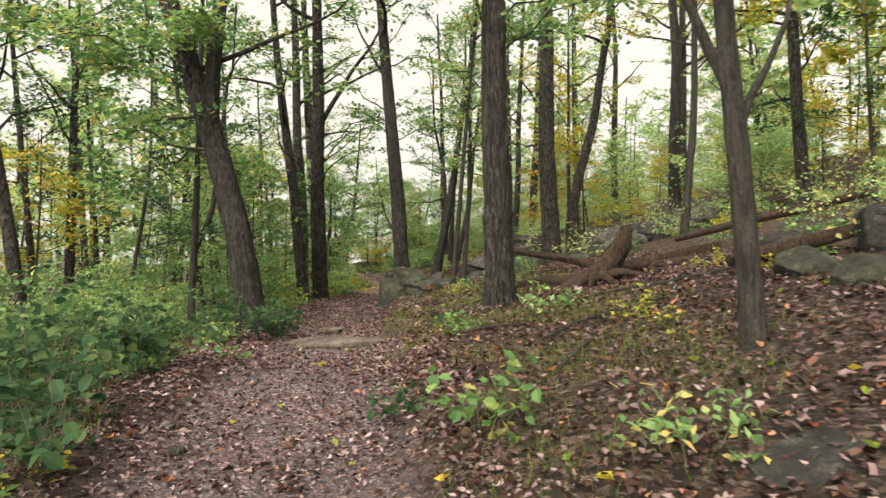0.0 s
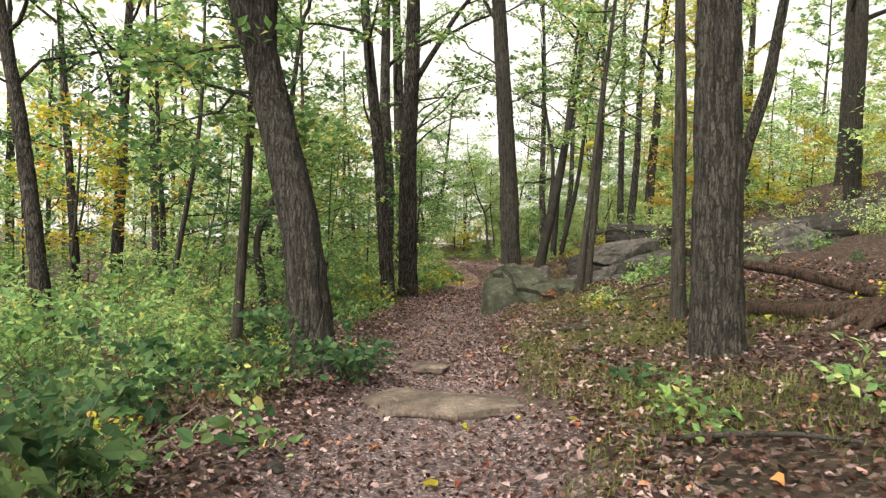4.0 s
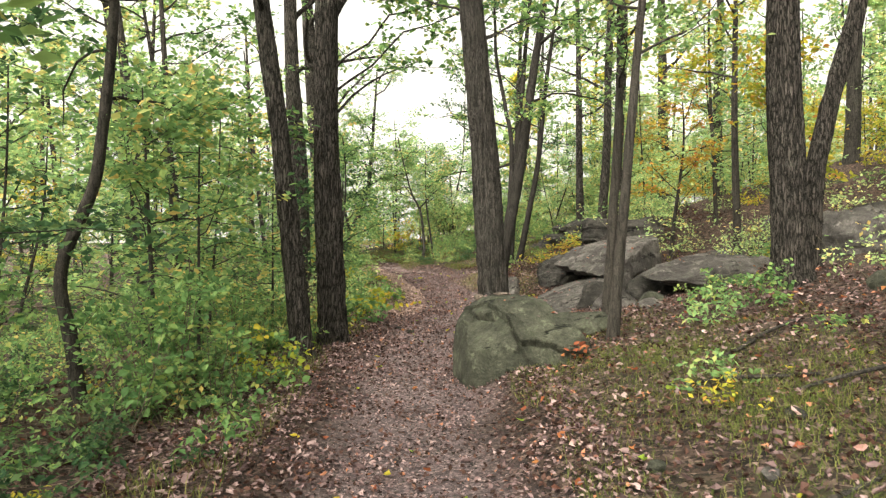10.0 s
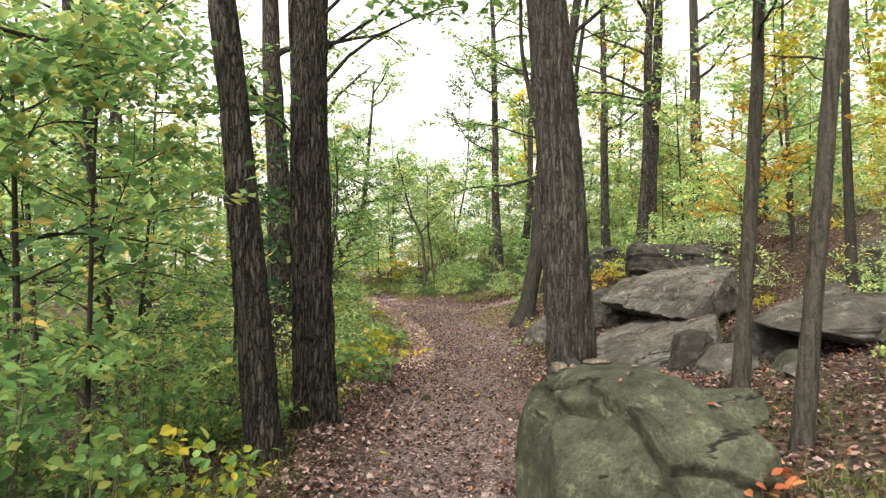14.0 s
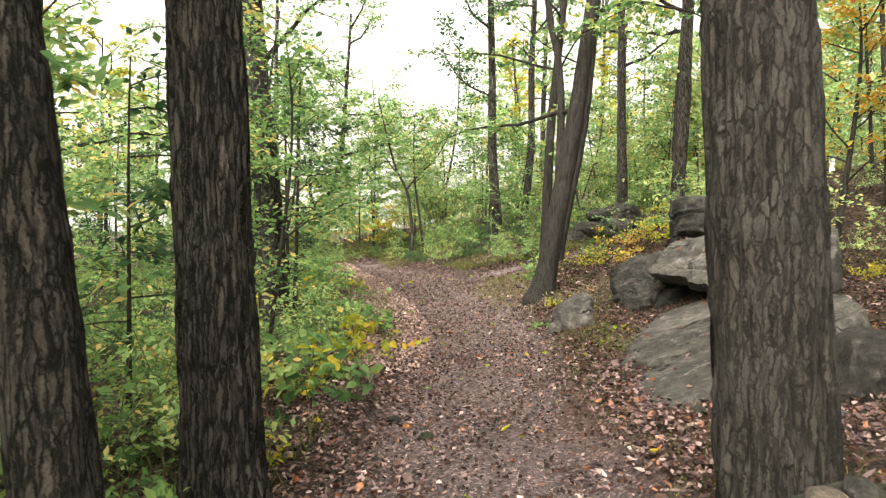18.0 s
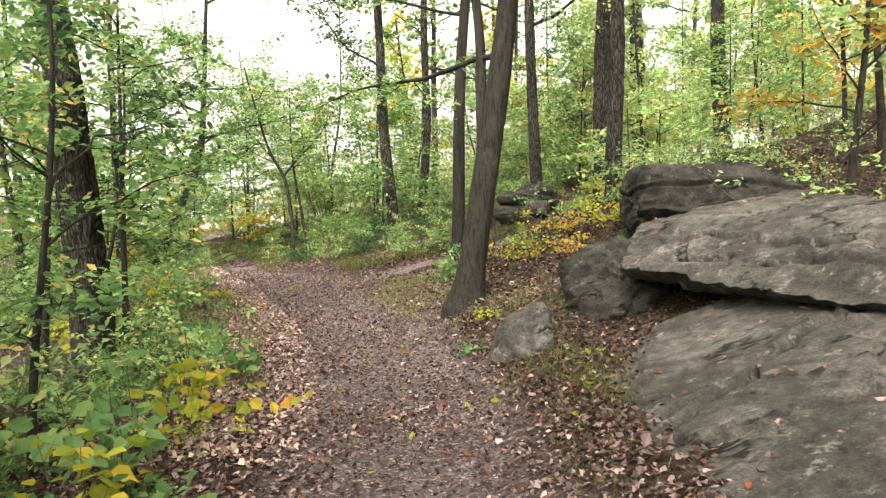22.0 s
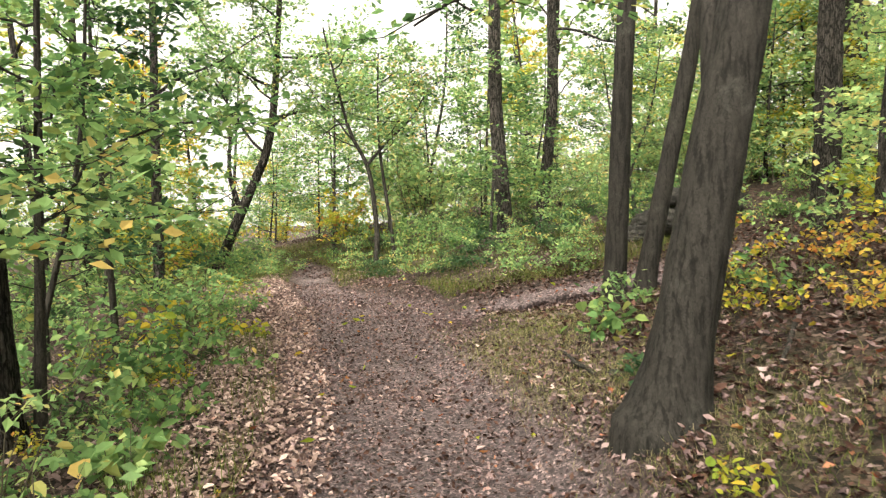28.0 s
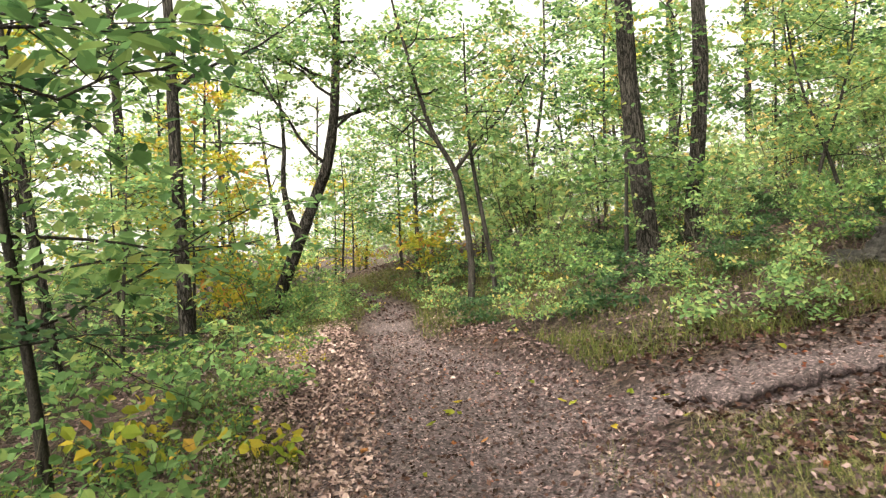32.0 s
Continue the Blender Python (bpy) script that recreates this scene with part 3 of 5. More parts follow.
rock("rock_slab", (1.35, 19.75, 0.09), (1.6, 2.2, 0.36), (-1.0, -18, 0), 12, ROCK, "broad sloping grey rock slab at the trail's edge", group=G, power=7, rough=0.04, strata=0.0, facets=5, res=150, chip=(1.1, 1.4), grit=0.005,
     outline=[(-1.28, -1.6), (-0.9, -1.95), (0.0, -2.0), (0.9, -1.55), (1.3, -0.25), (1.15, 1.75), (-0.75, 1.65), (-1.12, 0.7)],
     grooves=[((-0.35, 0.94, 0), -0.09, 0.035, 0.1, 0.12), ((0.2, 1, 0), -0.75, 0.03, 0.05, 0.12), ((1, -0.5, 0), 0.55, 0.03, 0.06, 0.15)],
     steps=[((-0.87, 0.49, 0), 0.8, 0.02, 0.04, 0.1), ((0.38, -0.92, 0), 1.5, 0.03, 0.1, 0.1)])
rock("rock_slab", (2.45, 21.5, 1.03), (1.5, 2.2, 0.28), (3, -8, 0), 28, ROCK, "overhanging grey rock slab resting on the slab below", group=G, power=8, rough=0.09, strata=0.02, facets=5, res=145, chip=(1.1, 1.4), grit=0.012,
     outline=[(-1.22, 0.7), (-0.95, -0.35), (-0.45, -1.85), (-0.1, -1.8), (0.42, -1.15), (1.05, 0.1), (1.2, 1.5), (-0.45, 1.8)], cuts=[((-0.5, -0.15, -0.85), 0.58), ((0.3, -0.6, 0.74), 1.1), ((-0.3, -0.12, 0.946), 0.25)],
     grooves=[((0.1, 0.1, 1), -0.08, 0.03, 0.06, 0.1), ((1, 0.35, 0.1), -0.35, 0.03, 0.06, 0.15)],
     steps=[((-0.9, 0.5, 0.2), 0.75, 0.03, 0.05, 0.12), ((0.8, -0.6, 0), 0.95, 0.03, 0.06, 0.12)])
rock("rock_block", (3.1, 24.15, 1.48), (0.95, 0.75, 0.4), (0, 3, -8), 31, ROCK_DARK, "squared dark rock block on top of the slabs", group=G, power=7, rough=0.13, strata=0.05, facets=7, chip=(0.95, 1.2), res=100, grit=0.018, grooves=[((0, 0.1, 1), 0.08, 0.022, 0.07, 0.08), ((1, 0.2, 0.3), -0.25, 0.02, 0.05, 0.15)])
rock("boulder", (1.8, 23.2, 0.3), (0.95, 0.72, 0.75), (0, -12, 30), 41, ROCK_DARK, "dark cracked boulder leaning under the slabs", group=G, power=3, rough=0.13, strata=0.05, facets=18, res=100, grit=0.02,
     grooves=[((1, 0.3, 0.5), 0.1, 0.022, 0.13, 0.3), ((-0.4, 1, 0.8), -0.1, 0.02, 0.12, 0.3), ((0.5, 0.2, 1), 0.3, 0.02, 0.11, 0.25), ((0.3, -0.5, 1), -0.15, 0.018, 0.1, 0.25), ((1, -0.2, -0.3), -0.3, 0.018, 0.1, 0.25), ((0.9, 0.4, -0.6), 0.4, 0.016, 0.09, 0.2), ((-0.2, 0.3, 1), 0.02, 0.016, 0.09, 0.2), ((1, 0.6, -0.1), -0.55, 0.016, 0.09, 0.2)])
rock("boulder", (0.2, 21.8, 0.24), (0.26, 0.24, 0.44), (0, 8, 25), 53, ROCK, "small upright grey boulder with pale lichen", power=2.6, rough=0.22, strata=0.05, res=64, facets=22, chip=(0.72, 0.98), grit=0.02)
rock("boulder", (0.95, 17.05, 0.16), (0.55, 0.4, 0.24), (0, -8, 10), 61, ROCK, "low flat lichen-spotted rock below the slabs", power=3, rough=0.2, res=50, facets=14)
rock("rock_slab", (3.35, 17.6, 0.95), (1.1, 0.85, 0.2), (3, -5, 8), 71, ROCK, "flat rock slab jutting over a dark hollow", group=G, power=3.6, rough=0.25, strata=0.1, res=60, facets=14)
rock("boulder", (3.0, 18.2, 0.5), (1.0, 0.6, 0.4), (0, 0, 40), 73, ROCK_DARK, "dark rock under the flat slab", group=G, res=44, rough=0.2)
rock("boulder", (1.8, 16.9, 0.45), (0.34, 0.28, 0.24), (0, 0, 20), 79, ROCK, "small grey boulder beside the slab", group=G, res=36, rough=0.2, facets=14)
rock("boulder", (2.25, 16.3, 0.5), (0.3, 0.25, 0.2), (0, 0, 50), 80, ROCK_MOSSY, "small mossy stone in leaf litter by the slabs", group=G, res=30, rough=0.2, facets=14)
rock("boulder", (5.5, 17.7, 1.5), (0.95, 0.8, 0.45), (0, -10, 20), 83, ROCK, "pale grey boulder on the slope among leaf litter", res=60, rough=0.2, strata=0.08, facets=14)
rock("boulder", (6.6, 18.4, 1.75), (0.9, 0.7, 0.4), (0, -6, -10), 84, ROCK_DARK, "dark rock behind a paler boulder", res=50, rough=0.2, strata=0.08, facets=14)
rock("boulder", (8.4, 20.0, 2.35), (0.9, 0.7, 0.4), (0, 0, -20), 89, ROCK, "weathered grey boulder high on the slope", res=44, rough=0.2, facets=14)
for k, (x, y, size, turn, mat, label) in enumerate([(4.5, 20.4, (0.4, 0.3, 0.22), 20, ROCK, "lichen-spotted rock among shrubs above the slabs"), (5.6, 21.4, (0.5, 0.4, 0.28), 70, ROCK_DARK, "dark rock half sunk in leaves above the slabs"), (4.1, 24.9, (0.45, 0.35, 0.25), 130, ROCK_DARK, "dark rock beside shrubs behind the slabs"), (4.0, 18.9, (0.3, 0.24, 0.16), 45, ROCK_MOSSY, "mossy rock in leaf litter behind the flat slab"), (6.5, 22.8, (0.5, 0.4, 0.3), 15, ROCK, "pale rock on the leaf-strewn slope"), (5.3, 15.6, (0.5, 0.35, 0.22), 60, ROCK, "grey rock on the slope behind the dark oak"), (4.7, 16.9, (0.42, 0.3, 0.2), 100, ROCK_DARK, "dark rock wedged between paler boulders"), (3.1, 16.2, (0.22, 0.18, 0.13), 30, ROCK_MOSSY, "small mossy rock below the flat slab"), (2.1, 15.9, (0.26, 0.16, 0.08), 80, ROCK, "flat broken stone below the slabs"), (1.55, 17.5, (0.4, 0.22, 0.3), 50, ROCK_DARK, "dark angular rock wedged under the sloping slab")]):
    rock("boulder", (x, y, None), size, (0, -8, turn), 140 + k, mat, label, res=44, rough=0.2, strata=0.06, facets=14)
rock("boulder", (4.3, 13.9, 0.95), (0.35, 0.3, 0.2), (0, 0, 0), 90, ROCK_MOSSY, "small mossy stone at the foot of an oak", res=30, rough=0.2)
for k, (x, y, z, size, turn) in enumerate([(2.15, 31.5, 1.3, (0.62, 0.5, 0.2), 10), (2.5, 31.6, 1.55, (0.55, 0.45, 0.16), -15), (2.3, 31.55, 1.75, (0.42, 0.38, 0.13), 30), (2.95, 32.2, 1.75, (0.55, 0.45, 0.3), 55), (1.75, 31.6, 1.1, (0.4, 0.35, 0.2), 40), (1.35, 31.9, 1.0, (0.3, 0.28, 0.16), 70)]):
    rock("rock_block", (x, y, z), size, (3 * (k % 2), 6, turn), 97 + k, ROCK_DARK, "dark layered block stacked in an outcrop among shrubs", "rock", "layered outcrop", power=5, strata=0.14, rough=0.22, res=50, facets=10, chip=(0.9, 1.15), grit=0.015)
for k, (x, y, size, turn) in enumerate([(5.6, 5.9, (0.42, 0.3, 0.2), 20), (5.2, 4.5, (0.35, 0.26, 0.16), 75), (6.3, 5.0, (0.5, 0.36, 0.24), 130)]):
    rock("boulder", (x, y, None), size, (0, -10, turn), 170 + k, (ROCK_DARK, ROCK_MOSSY)[k % 2], "dark mossy rock beside dead branches on the slope", res=40, rough=0.22, facets=14)
rock("boulder", (3.75, 0.95, 0.2), (0.3, 0.25, 0.08), (0, -10, 30), 101, ROCK_DARK, "flat dark stone sunk in the leaf litter", res=30)
rock("boulder", (5.2, 3.5, 0.85), (0.3, 0.25, 0.18), (0, 0, 70), 102, ROCK_MOSSY, "mossy stone beside rotten logs", res=36, rough=0.2)
rock("step_stone", (0.4, 6.72, -0.02), (0.66, 0.4, 0.055), (0, 0, 8), 103, ROCK_BROWN, "flat worn brown stone set across the trail", "stone", res=60, rough=0.5, power=2.8, facets=14, chip=(0.8, 1.1))
rock("step_stone", (0.0, 8.05, 0.0), (0.2, 0.16, 0.05), (0, 0, 8), 107, ROCK_BROWN, "small flat stone sunk in the trail", "stone", res=24, rough=0.3)


def earth_shelf():
    """A thin shelf of trodden earth: it runs out of the bank behind and breaks off in a ragged, undercut edge."""
    n, m = 260, 26
    t = np.linspace(0, 1, n)
    x = -0.86 + 2.5 * t
    q = np.stack([x, 0 * x, 0 * x], 1)
    front = np.interp(x, [-0.86, -0.7, -0.1, 0.8, 1.7], [29.36, 29.1, 29.17, 29.23, 29.42]) + 0.09 * fbm(q * 3.5, 3, 71) + 0.045 * fbm(q * 11, 3, 72) + 0.015 * vnoise(q * 40, 73)
    back = np.interp(x, [-0.86, -0.72, -0.05, 0.9, 1.7], [29.5, 29.66, 29.66, 29.6, 29.55])
    thick = 0.105 * np.clip(t / 0.05, 0.2, 1) * np.clip((1 - t) / 0.3, 0, 1) * (1 + 0.35 * fbm(q * 5, 3, 74))
    rows = []
    for j in range(m):
        k = j / (m - 1)
        y = back + 0.12 + (front - back - 0.12) * k
        p = np.stack([x, y, 0 * x], 1)
        z = height(x, y) - 0.03 + thick * np.clip(k / 0.55, 0, 1) + 0.012 * fbm(p * 9, 3, 75) + 0.005 * vnoise(p * 45, 76)
        rows.append(np.stack([x, y, z], 1))
    lip = rows[-1]
    for back_by, down in ((0.0, 0.35), (0.05, 0.7), (0.1, 1.0), (0.11, 1.5)):
        rows.append(lip + np.stack([0 * x, back_by * (1 + fbm(q * 8, 2, 77)), -down * (thick + 0.01)], 1))
    v = np.concatenate(rows)
    i = np.arange(len(v)).reshape(len(rows), n)
    f = np.stack([i[:-1, :-1], i[1:, :-1], i[1:, 1:], i[:-1, 1:]], -1).reshape(-1, 4)
    return v, f


shelf_mesh = mesh_np("earth_ledge", *earth_shelf(), True, MAT_GROUND)
shelf_mesh.attributes.new("trail", "FLOAT", "POINT").data.foreach_set("value", np.ones(len(shelf_mesh.vertices), np.float32))
tagged(new("earth_ledge", shelf_mesh), "low eroded ledge of packed earth beside the side trail", "ledge", kind="structure")
for k, (x, y) in enumerate([(0.2, 2.7), (0.05, 3.3), (0.5, 2.2), (0.3, 4.1), (-0.2, 5.0), (1.0, 10.2), (1.5, 9.9), (1.9, 10.6), (-0.1, 24.9), (-0.2, 27.2), (0.9, 18.4), (0.55, 17.6), (0.5, 22.8), (-1.7, 18.2), (-1.4, 17.8)]):
    rock("stone", (x, y, float(surface(x, y)[0]) + 0.015), (0.05 + 0.012 * (k % 4), 0.045, 0.035), (0, 0, 40 * k), 120 + k, (ROCK, ROCK_DARK, ROCK_MOSSY)[k % 3], "small loose stone lying in leaf litter", "stone", "loose stones", res=12)


# ---- tubes, branches, leaves ----
def tube(points, radii, seg=8, bark=0.0, seed=0, cap=True):
    """A tube along points; bark is the depth of its furrows as a part of the radius."""
    p, r = np.asarray(points, float), np.asarray(radii, float)
    t = unit(np.gradient(p, axis=0))
    ref = np.array([1.0, 0, 0]) if abs(t[0, 0]) < 0.8 else np.array([0, 1.0, 0])
    a = unit(ref - t * (t @ ref)[:, None])
    b = np.cross(t, a)
    th = np.linspace(0, 2 * np.pi, seg, endpoint=False)
    c, s = np.cos(th), np.sin(th)
    rr = np.repeat(r[:, None], seg, 1)
    if bark:
        run = np.concatenate([[0], np.cumsum(np.linalg.norm(np.diff(p, axis=0), axis=1))])
        k = seg / 13.0
        q = np.stack([np.tile(c * k, len(p)), np.tile(s * k, len(p)), np.repeat(run * 3.2, seg)], 1)
        ridge = 0.8 - 2.6 * np.abs(vnoise(q, seed)) ** 0.8 + 0.4 * vnoise(q * 1.9, seed + 1)
        lump = vnoise(q * np.array([0.22, 0.22, 0.45]), seed + 2)
        rr = rr * (1 + bark * ridge.reshape(rr.shape) + 0.05 * lump.reshape(rr.shape))
    v = p[:, None] + rr[..., None] * (a[:, None] * c[None, :, None] + b[:, None] * s[None, :, None])
    v = v.reshape(-1, 3)
    i = np.arange(len(p) * seg).reshape(len(p), seg)
    f = np.stack([i[:-1], np.roll(i[:-1], -1, 1), np.roll(i[1:], -1, 1), i[1:]], -1).reshape(-1, 4)
    return v, f


def bend(start, direction, length, n, rng, wander=0.18, lift=0.0):
    """A crooked polyline."""
    p, d = [np.asarray(start, float)], unit(np.asarray(direction, float))
    for _ in range(n):
        d = unit(d + rng.normal(size=3) * wander + np.array([0, 0, lift]))
        p.append(p[-1] + d * length / n)
    return np.array(p)


def blades(pts, size, rng, flat=1.0, width=0.55, along=None, droop=0.25):
    """Leaves at points: folded blades with a midrib, broadest past the stalk, each a small mesh of four faces."""
    n = len(pts)
    nor = unit(np.stack([rng.normal(size=n), rng.normal(size=n), np.abs(rng.normal(size=n)) * 0.6 + flat], 1))
    d = rng.normal(size=(n, 3)) if along is None else along + rng.normal(size=(n, 3)) * 0.5
    d = unit(d - nor * (d * nor).sum(1, keepdims=True))
    d[:, 2] -= droop * rng.random(n)
    d = unit(d)
    side = unit(np.cross(d, nor))
    L = (size * rng.uniform(0.6, 1.35, n))[:, None]
    w = L * width * rng.uniform(0.75, 1.2, n)[:, None]
    up = nor * w * 0.16
    p = np.asarray(pts)
    rows = [p, p + d * L * .24 + side * w * .4 + up, p + d * L * .62 + side * w * .46 + up, p + d * L, p + d * L * .62 - side * w * .46 + up, p + d * L * .24 - side * w * .4 + up, p + d * L * .5]
    base = np.arange(n)[:, None] * 7
    faces = np.concatenate([base + np.array([[k, (k + 1) % 6, 6]]) for k in range(6)])
    return np.stack(rows, 1).reshape(-1, 3), faces


def quick_blades(pts, size, rng, flat=0.6, width=0.6):
    """Leaves of two faces each for crowns and far shrubs."""
    n = len(pts)
    nor = unit(np.stack([rng.normal(size=n), rng.normal(size=n), np.abs(rng.normal(size=n)) * 0.6 + flat], 1))
    d = unit(np.cross(nor, rng.normal(size=(n, 3))))
    side = np.cross(d, nor)
    L = (size * rng.uniform(0.6, 1.4, n))[:, None]
    w = L * width
    p = np.asarray(pts)
    verts = np.stack([p, p + d * L * .45 + side * w * .5 + nor * w * .15, p + d * L, p + d * L * .45 - side * w * .5 + nor * w * .15], 1).reshape(-1, 3)
    base = np.arange(n)[:, None] * 4
    return verts, np.concatenate([base + np.array([[0, 1, 2]]), base + np.array([[0, 2, 3]])])


def sprays(rng, limb, n_sub, sub_len, leaves, spread, r0, cuts=3):
    """Side twigs along a limb and the places of the leaves on them."""
    tubes, pts = [], []
    for _ in range(n_sub):
        k = rng.uniform(0.25, 1.0) * (len(limb) - 1)
        i = int(min(k, len(limb) - 2))
        s = limb[i] + (limb[i + 1] - limb[i]) * (k - i)
        d = unit(limb[i + 1] - limb[i]) * 0.5 + rng.normal(size=3) * np.array([1, 1, 0.24])
        tw = bend(s, d, sub_len * rng.uniform(0.6, 1.3), cuts, rng, 0.25, 0.02)
        tubes.append(tube(tw, np.linspace(r0, r0 * 0.3, cuts + 1), 3))
        j = rng.uniform(0.2, 1, leaves) * cuts
        a = np.minimum(j.astype(int), cuts - 1)
        q = tw[a] + (tw[a + 1] - tw[a]) * (j - a)[:, None]
        pts.append(q + rng.normal(size=(leaves, 3)) * spread * np.array([1, 1, 0.3]))
    return tubes, pts


def trunk_line(base, top_shift, tall, step, rng, wobble=0.05, curve=None):
    """Points of a trunk from just under the ground; curve is a list of (height, dx, dy)."""
    zs = np.concatenate([np.arange(-0.25, min(5.5, tall), step), np.arange(min(5.5, tall), tall + 0.01, 0.5)])
    if curve:
        h = [c[0] for c in curve]
        x, y = np.interp(zs, h, [c[1] for c in curve]), np.interp(zs, h, [c[2] for c in curve])
        for a in (x, y):
            k = max(3, int(0.5 / step)) | 1
            pad = np.pad(a, k // 2, mode="edge")
            a[:] = np.convolve(pad, np.ones(k) / k, "valid")
    else:
        x, y = zs * top_shift[0], zs * top_shift[1]
    s = rng.uniform(0, 50)
    q = np.stack([zs * 0.35, np.full_like(zs, s), np.zeros_like(zs)], 1)
    x = x + wobble * (vnoise(q) - vnoise(q[:1] * 0 + [[0, s, 0]]))
    return np.stack([x, y, zs], 1)


def trunk_radii(line, dia, tall, flare=0.45):
    z = line[:, 2]
    taper = np.clip(1 - 0.72 * np.maximum(z, 0) / tall, 0.12, 1)
    return dia / 2 * taper * (1.03 + flare * np.exp(-np.maximum(z + 0.05, 0) / 0.22))


def tree(name, x, y, dia, lean, tall, bark, leaf, label, seed, first=4.0, limbs=7, limb_len=2.6, seg=80, step=0.035, rough=0.075, leaf_size=0.11, leaf_n=26, sub=9, curve=None, forks=(), flare=0.3, group="", crown=True, simple=False, fine=False, reach=(), rise=(0.25, 0.8)):
    """A whole tree: trunk, forks, limbs with their twigs, and a crown of leaves. simple: the wood as one mesh. reach: limbs that go to given offsets."""
    rng = np.random.default_rng(seed)
    root = tagged(new(name), label, "tree", group)
    root.matrix_world = pose(x, y, float(surface(x, y)[0]) - 0.03)
    line = trunk_line(None, lean, tall, step, rng, 0.045 * tall if tall < 6 else 0.08, curve)
    wood = [tube(line, trunk_radii(line, dia, tall, flare), seg, rough, seed)]
    stems, pts = [(line, dia)], []
    if not simple:
        part("trunk", mesh_np("trunk", *wood[0], True, bark), root)
    for h, dx, dy, length, rad in forks:
        i = int(np.argmin(np.abs(line[:, 2] - h)))
        fl = bend(line[i], (dx, dy, 1), length, 22, rng, 0.06)
        part("limb", mesh_np("limb", *tube(fl, np.linspace(rad, rad * 0.3, 23), max(10, seg // 2), rough, seed + 3), True, bark), root)
        stems.append((fl, rad * 2))
    made, twigs = [], []
    for k in range(limbs):
        stem, sd = stems[k % len(stems)]
        low = max(first, stem[0, 2])
        h = low + (tall - low) * (k + 0.5) / limbs * 0.95
        i = int(np.argmin(np.abs(stem[:, 2] - h)))
        a = rng.uniform(0, 2 * np.pi)
        ll = limb_len * (1.15 - 0.55 * (h - low) / max(tall - low, 1)) * rng.uniform(0.75, 1.2)
        limb = bend(stem[i], (np.cos(a), np.sin(a), rng.uniform(*rise)), ll, 7, rng, 0.16, 0.02)
        made.append((limb, max(0.009, sd * 0.15 * rng.uniform(0.7, 1.1)), ll, 1.0))
    for h, tx, ty, tz, rad, dense in reach:
        i = int(np.argmin(np.abs(line[:, 2] - h)))
        t = np.linspace(0, 1, 8)[:, None]
        goal = np.array([tx, ty, tz])
        limb = line[i] * (1 - t) + goal * t + np.concatenate([[[0, 0, 0]], rng.normal(size=(6, 3)) * 0.05, [[0, 0, 0]]]) + np.array([0, 0, 0.18]) * np.sin(t * np.pi)
        made.append((limb, rad, float(np.linalg.norm(goal - line[i])), dense))
    for limb, r, ll, dense in made:
        bits = [tube(limb, np.linspace(r, r * 0.25, 8), 4 if simple else 8)]
        if crown:
            tb, pt = sprays(rng, limb, int(sub * dense), min(ll * 0.42, 0.8), leaf_n, 0.11, max(0.003, r * 0.25), 1 if simple else 3)
            bits += tb
            pts += pt
        if simple:
            wood += bits
        else:
            part("limb", mesh_np("limb", *bits[0], True, bark), root)
            twigs += bits[1:]
    if simple:
        part("trunk", mesh_np("trunk", *wood[0], True, bark), root)
        part("branchwork", mesh_np("branchwork", *joined(wood[1:]), True, bark), root)["kind"] = "stuff"
    if twigs:
        part("twig", mesh_np("twig", *joined(twigs), True, bark), root)["kind"] = "stuff"
    if pts:
        part("crown", mesh_np("crown", *(blades if fine else quick_blades)(np.concatenate(pts), leaf_size, rng, 1.25), False, leaf), root)
    return root


# ---- the trees beside the trail ----
GREY_LABEL = "tall tree with grey plated bark beside the trail"
tree("oak_tree", -0.97, 7.5, 0.38, (-0.3, 0.0), 11, BARK_GREY, LEAF_GREEN, "leaning grey-barked oak forking low, ferns round its foot", 201, 3.2, 8, 2.6, curve=[(-0.3, 0.03, 0), (0, 0, 0), (1.2, -0.17, 0), (2.7, -0.58, 0), (4.2, -1.1, 0), (11, -3.4, 0)], forks=[(2.75, -0.03, 0.1, 7, 0.12)], reach=[(2.3, -2.1, -0.3, 2.75, 0.02, 1.1), (2.2, -0.9, 1.1, 2.45, 0.016, 1.0), (2.5, -2.3, 0.9, 2.2, 0.018, 1.1), (3.0, -3.0, 1.5, 3.0, 0.02, 1.0), (3.4, -2.6, 0.4, 4.0, 0.02, 2.4), (3.6, -0.4, -0.9, 4.2, 0.018, 2.0), (3.5, -1.9, -1.2, 3.9, 0.018, 2.2), (3.8, -3.4, -0.4, 4.3, 0.02, 2.4)])
tree("oak_tree", 2.47, 7.25, 0.385, (-0.022, 0.0), 13, BARK_GREY, LEAF_MID, "thick grey oak trunk with plated bark on the slope", 203, 4.5, 7, reach=[(3.3, 1.6, -0.5, 4.0, 0.016, 1.6), (3.6, -0.9, -0.6, 4.3, 0.014, 1.0), (3.4, 0.9, 0.9, 3.9, 0.014, 1.4), (3.7, 2.4, 0.3, 4.4, 0.016, 1.8)])
tree("dead_tree", 2.42, 9.1, 0.15, (-0.043, 0.0), 7.5, BARK_SMOOTH, LEAF_GREEN, "thin grey leafless snag standing beside an oak", 205, 4.2, 4, 0.9, seg=20, step=0.1, crown=False)
tree("oak_tree", 3.72, 15.25, 0.44, (-0.015, 0.0), 14, BARK_DARK, LEAF_MID, "thick dark furrowed oak standing by the boulders", 207, 5, 8, 3.0)
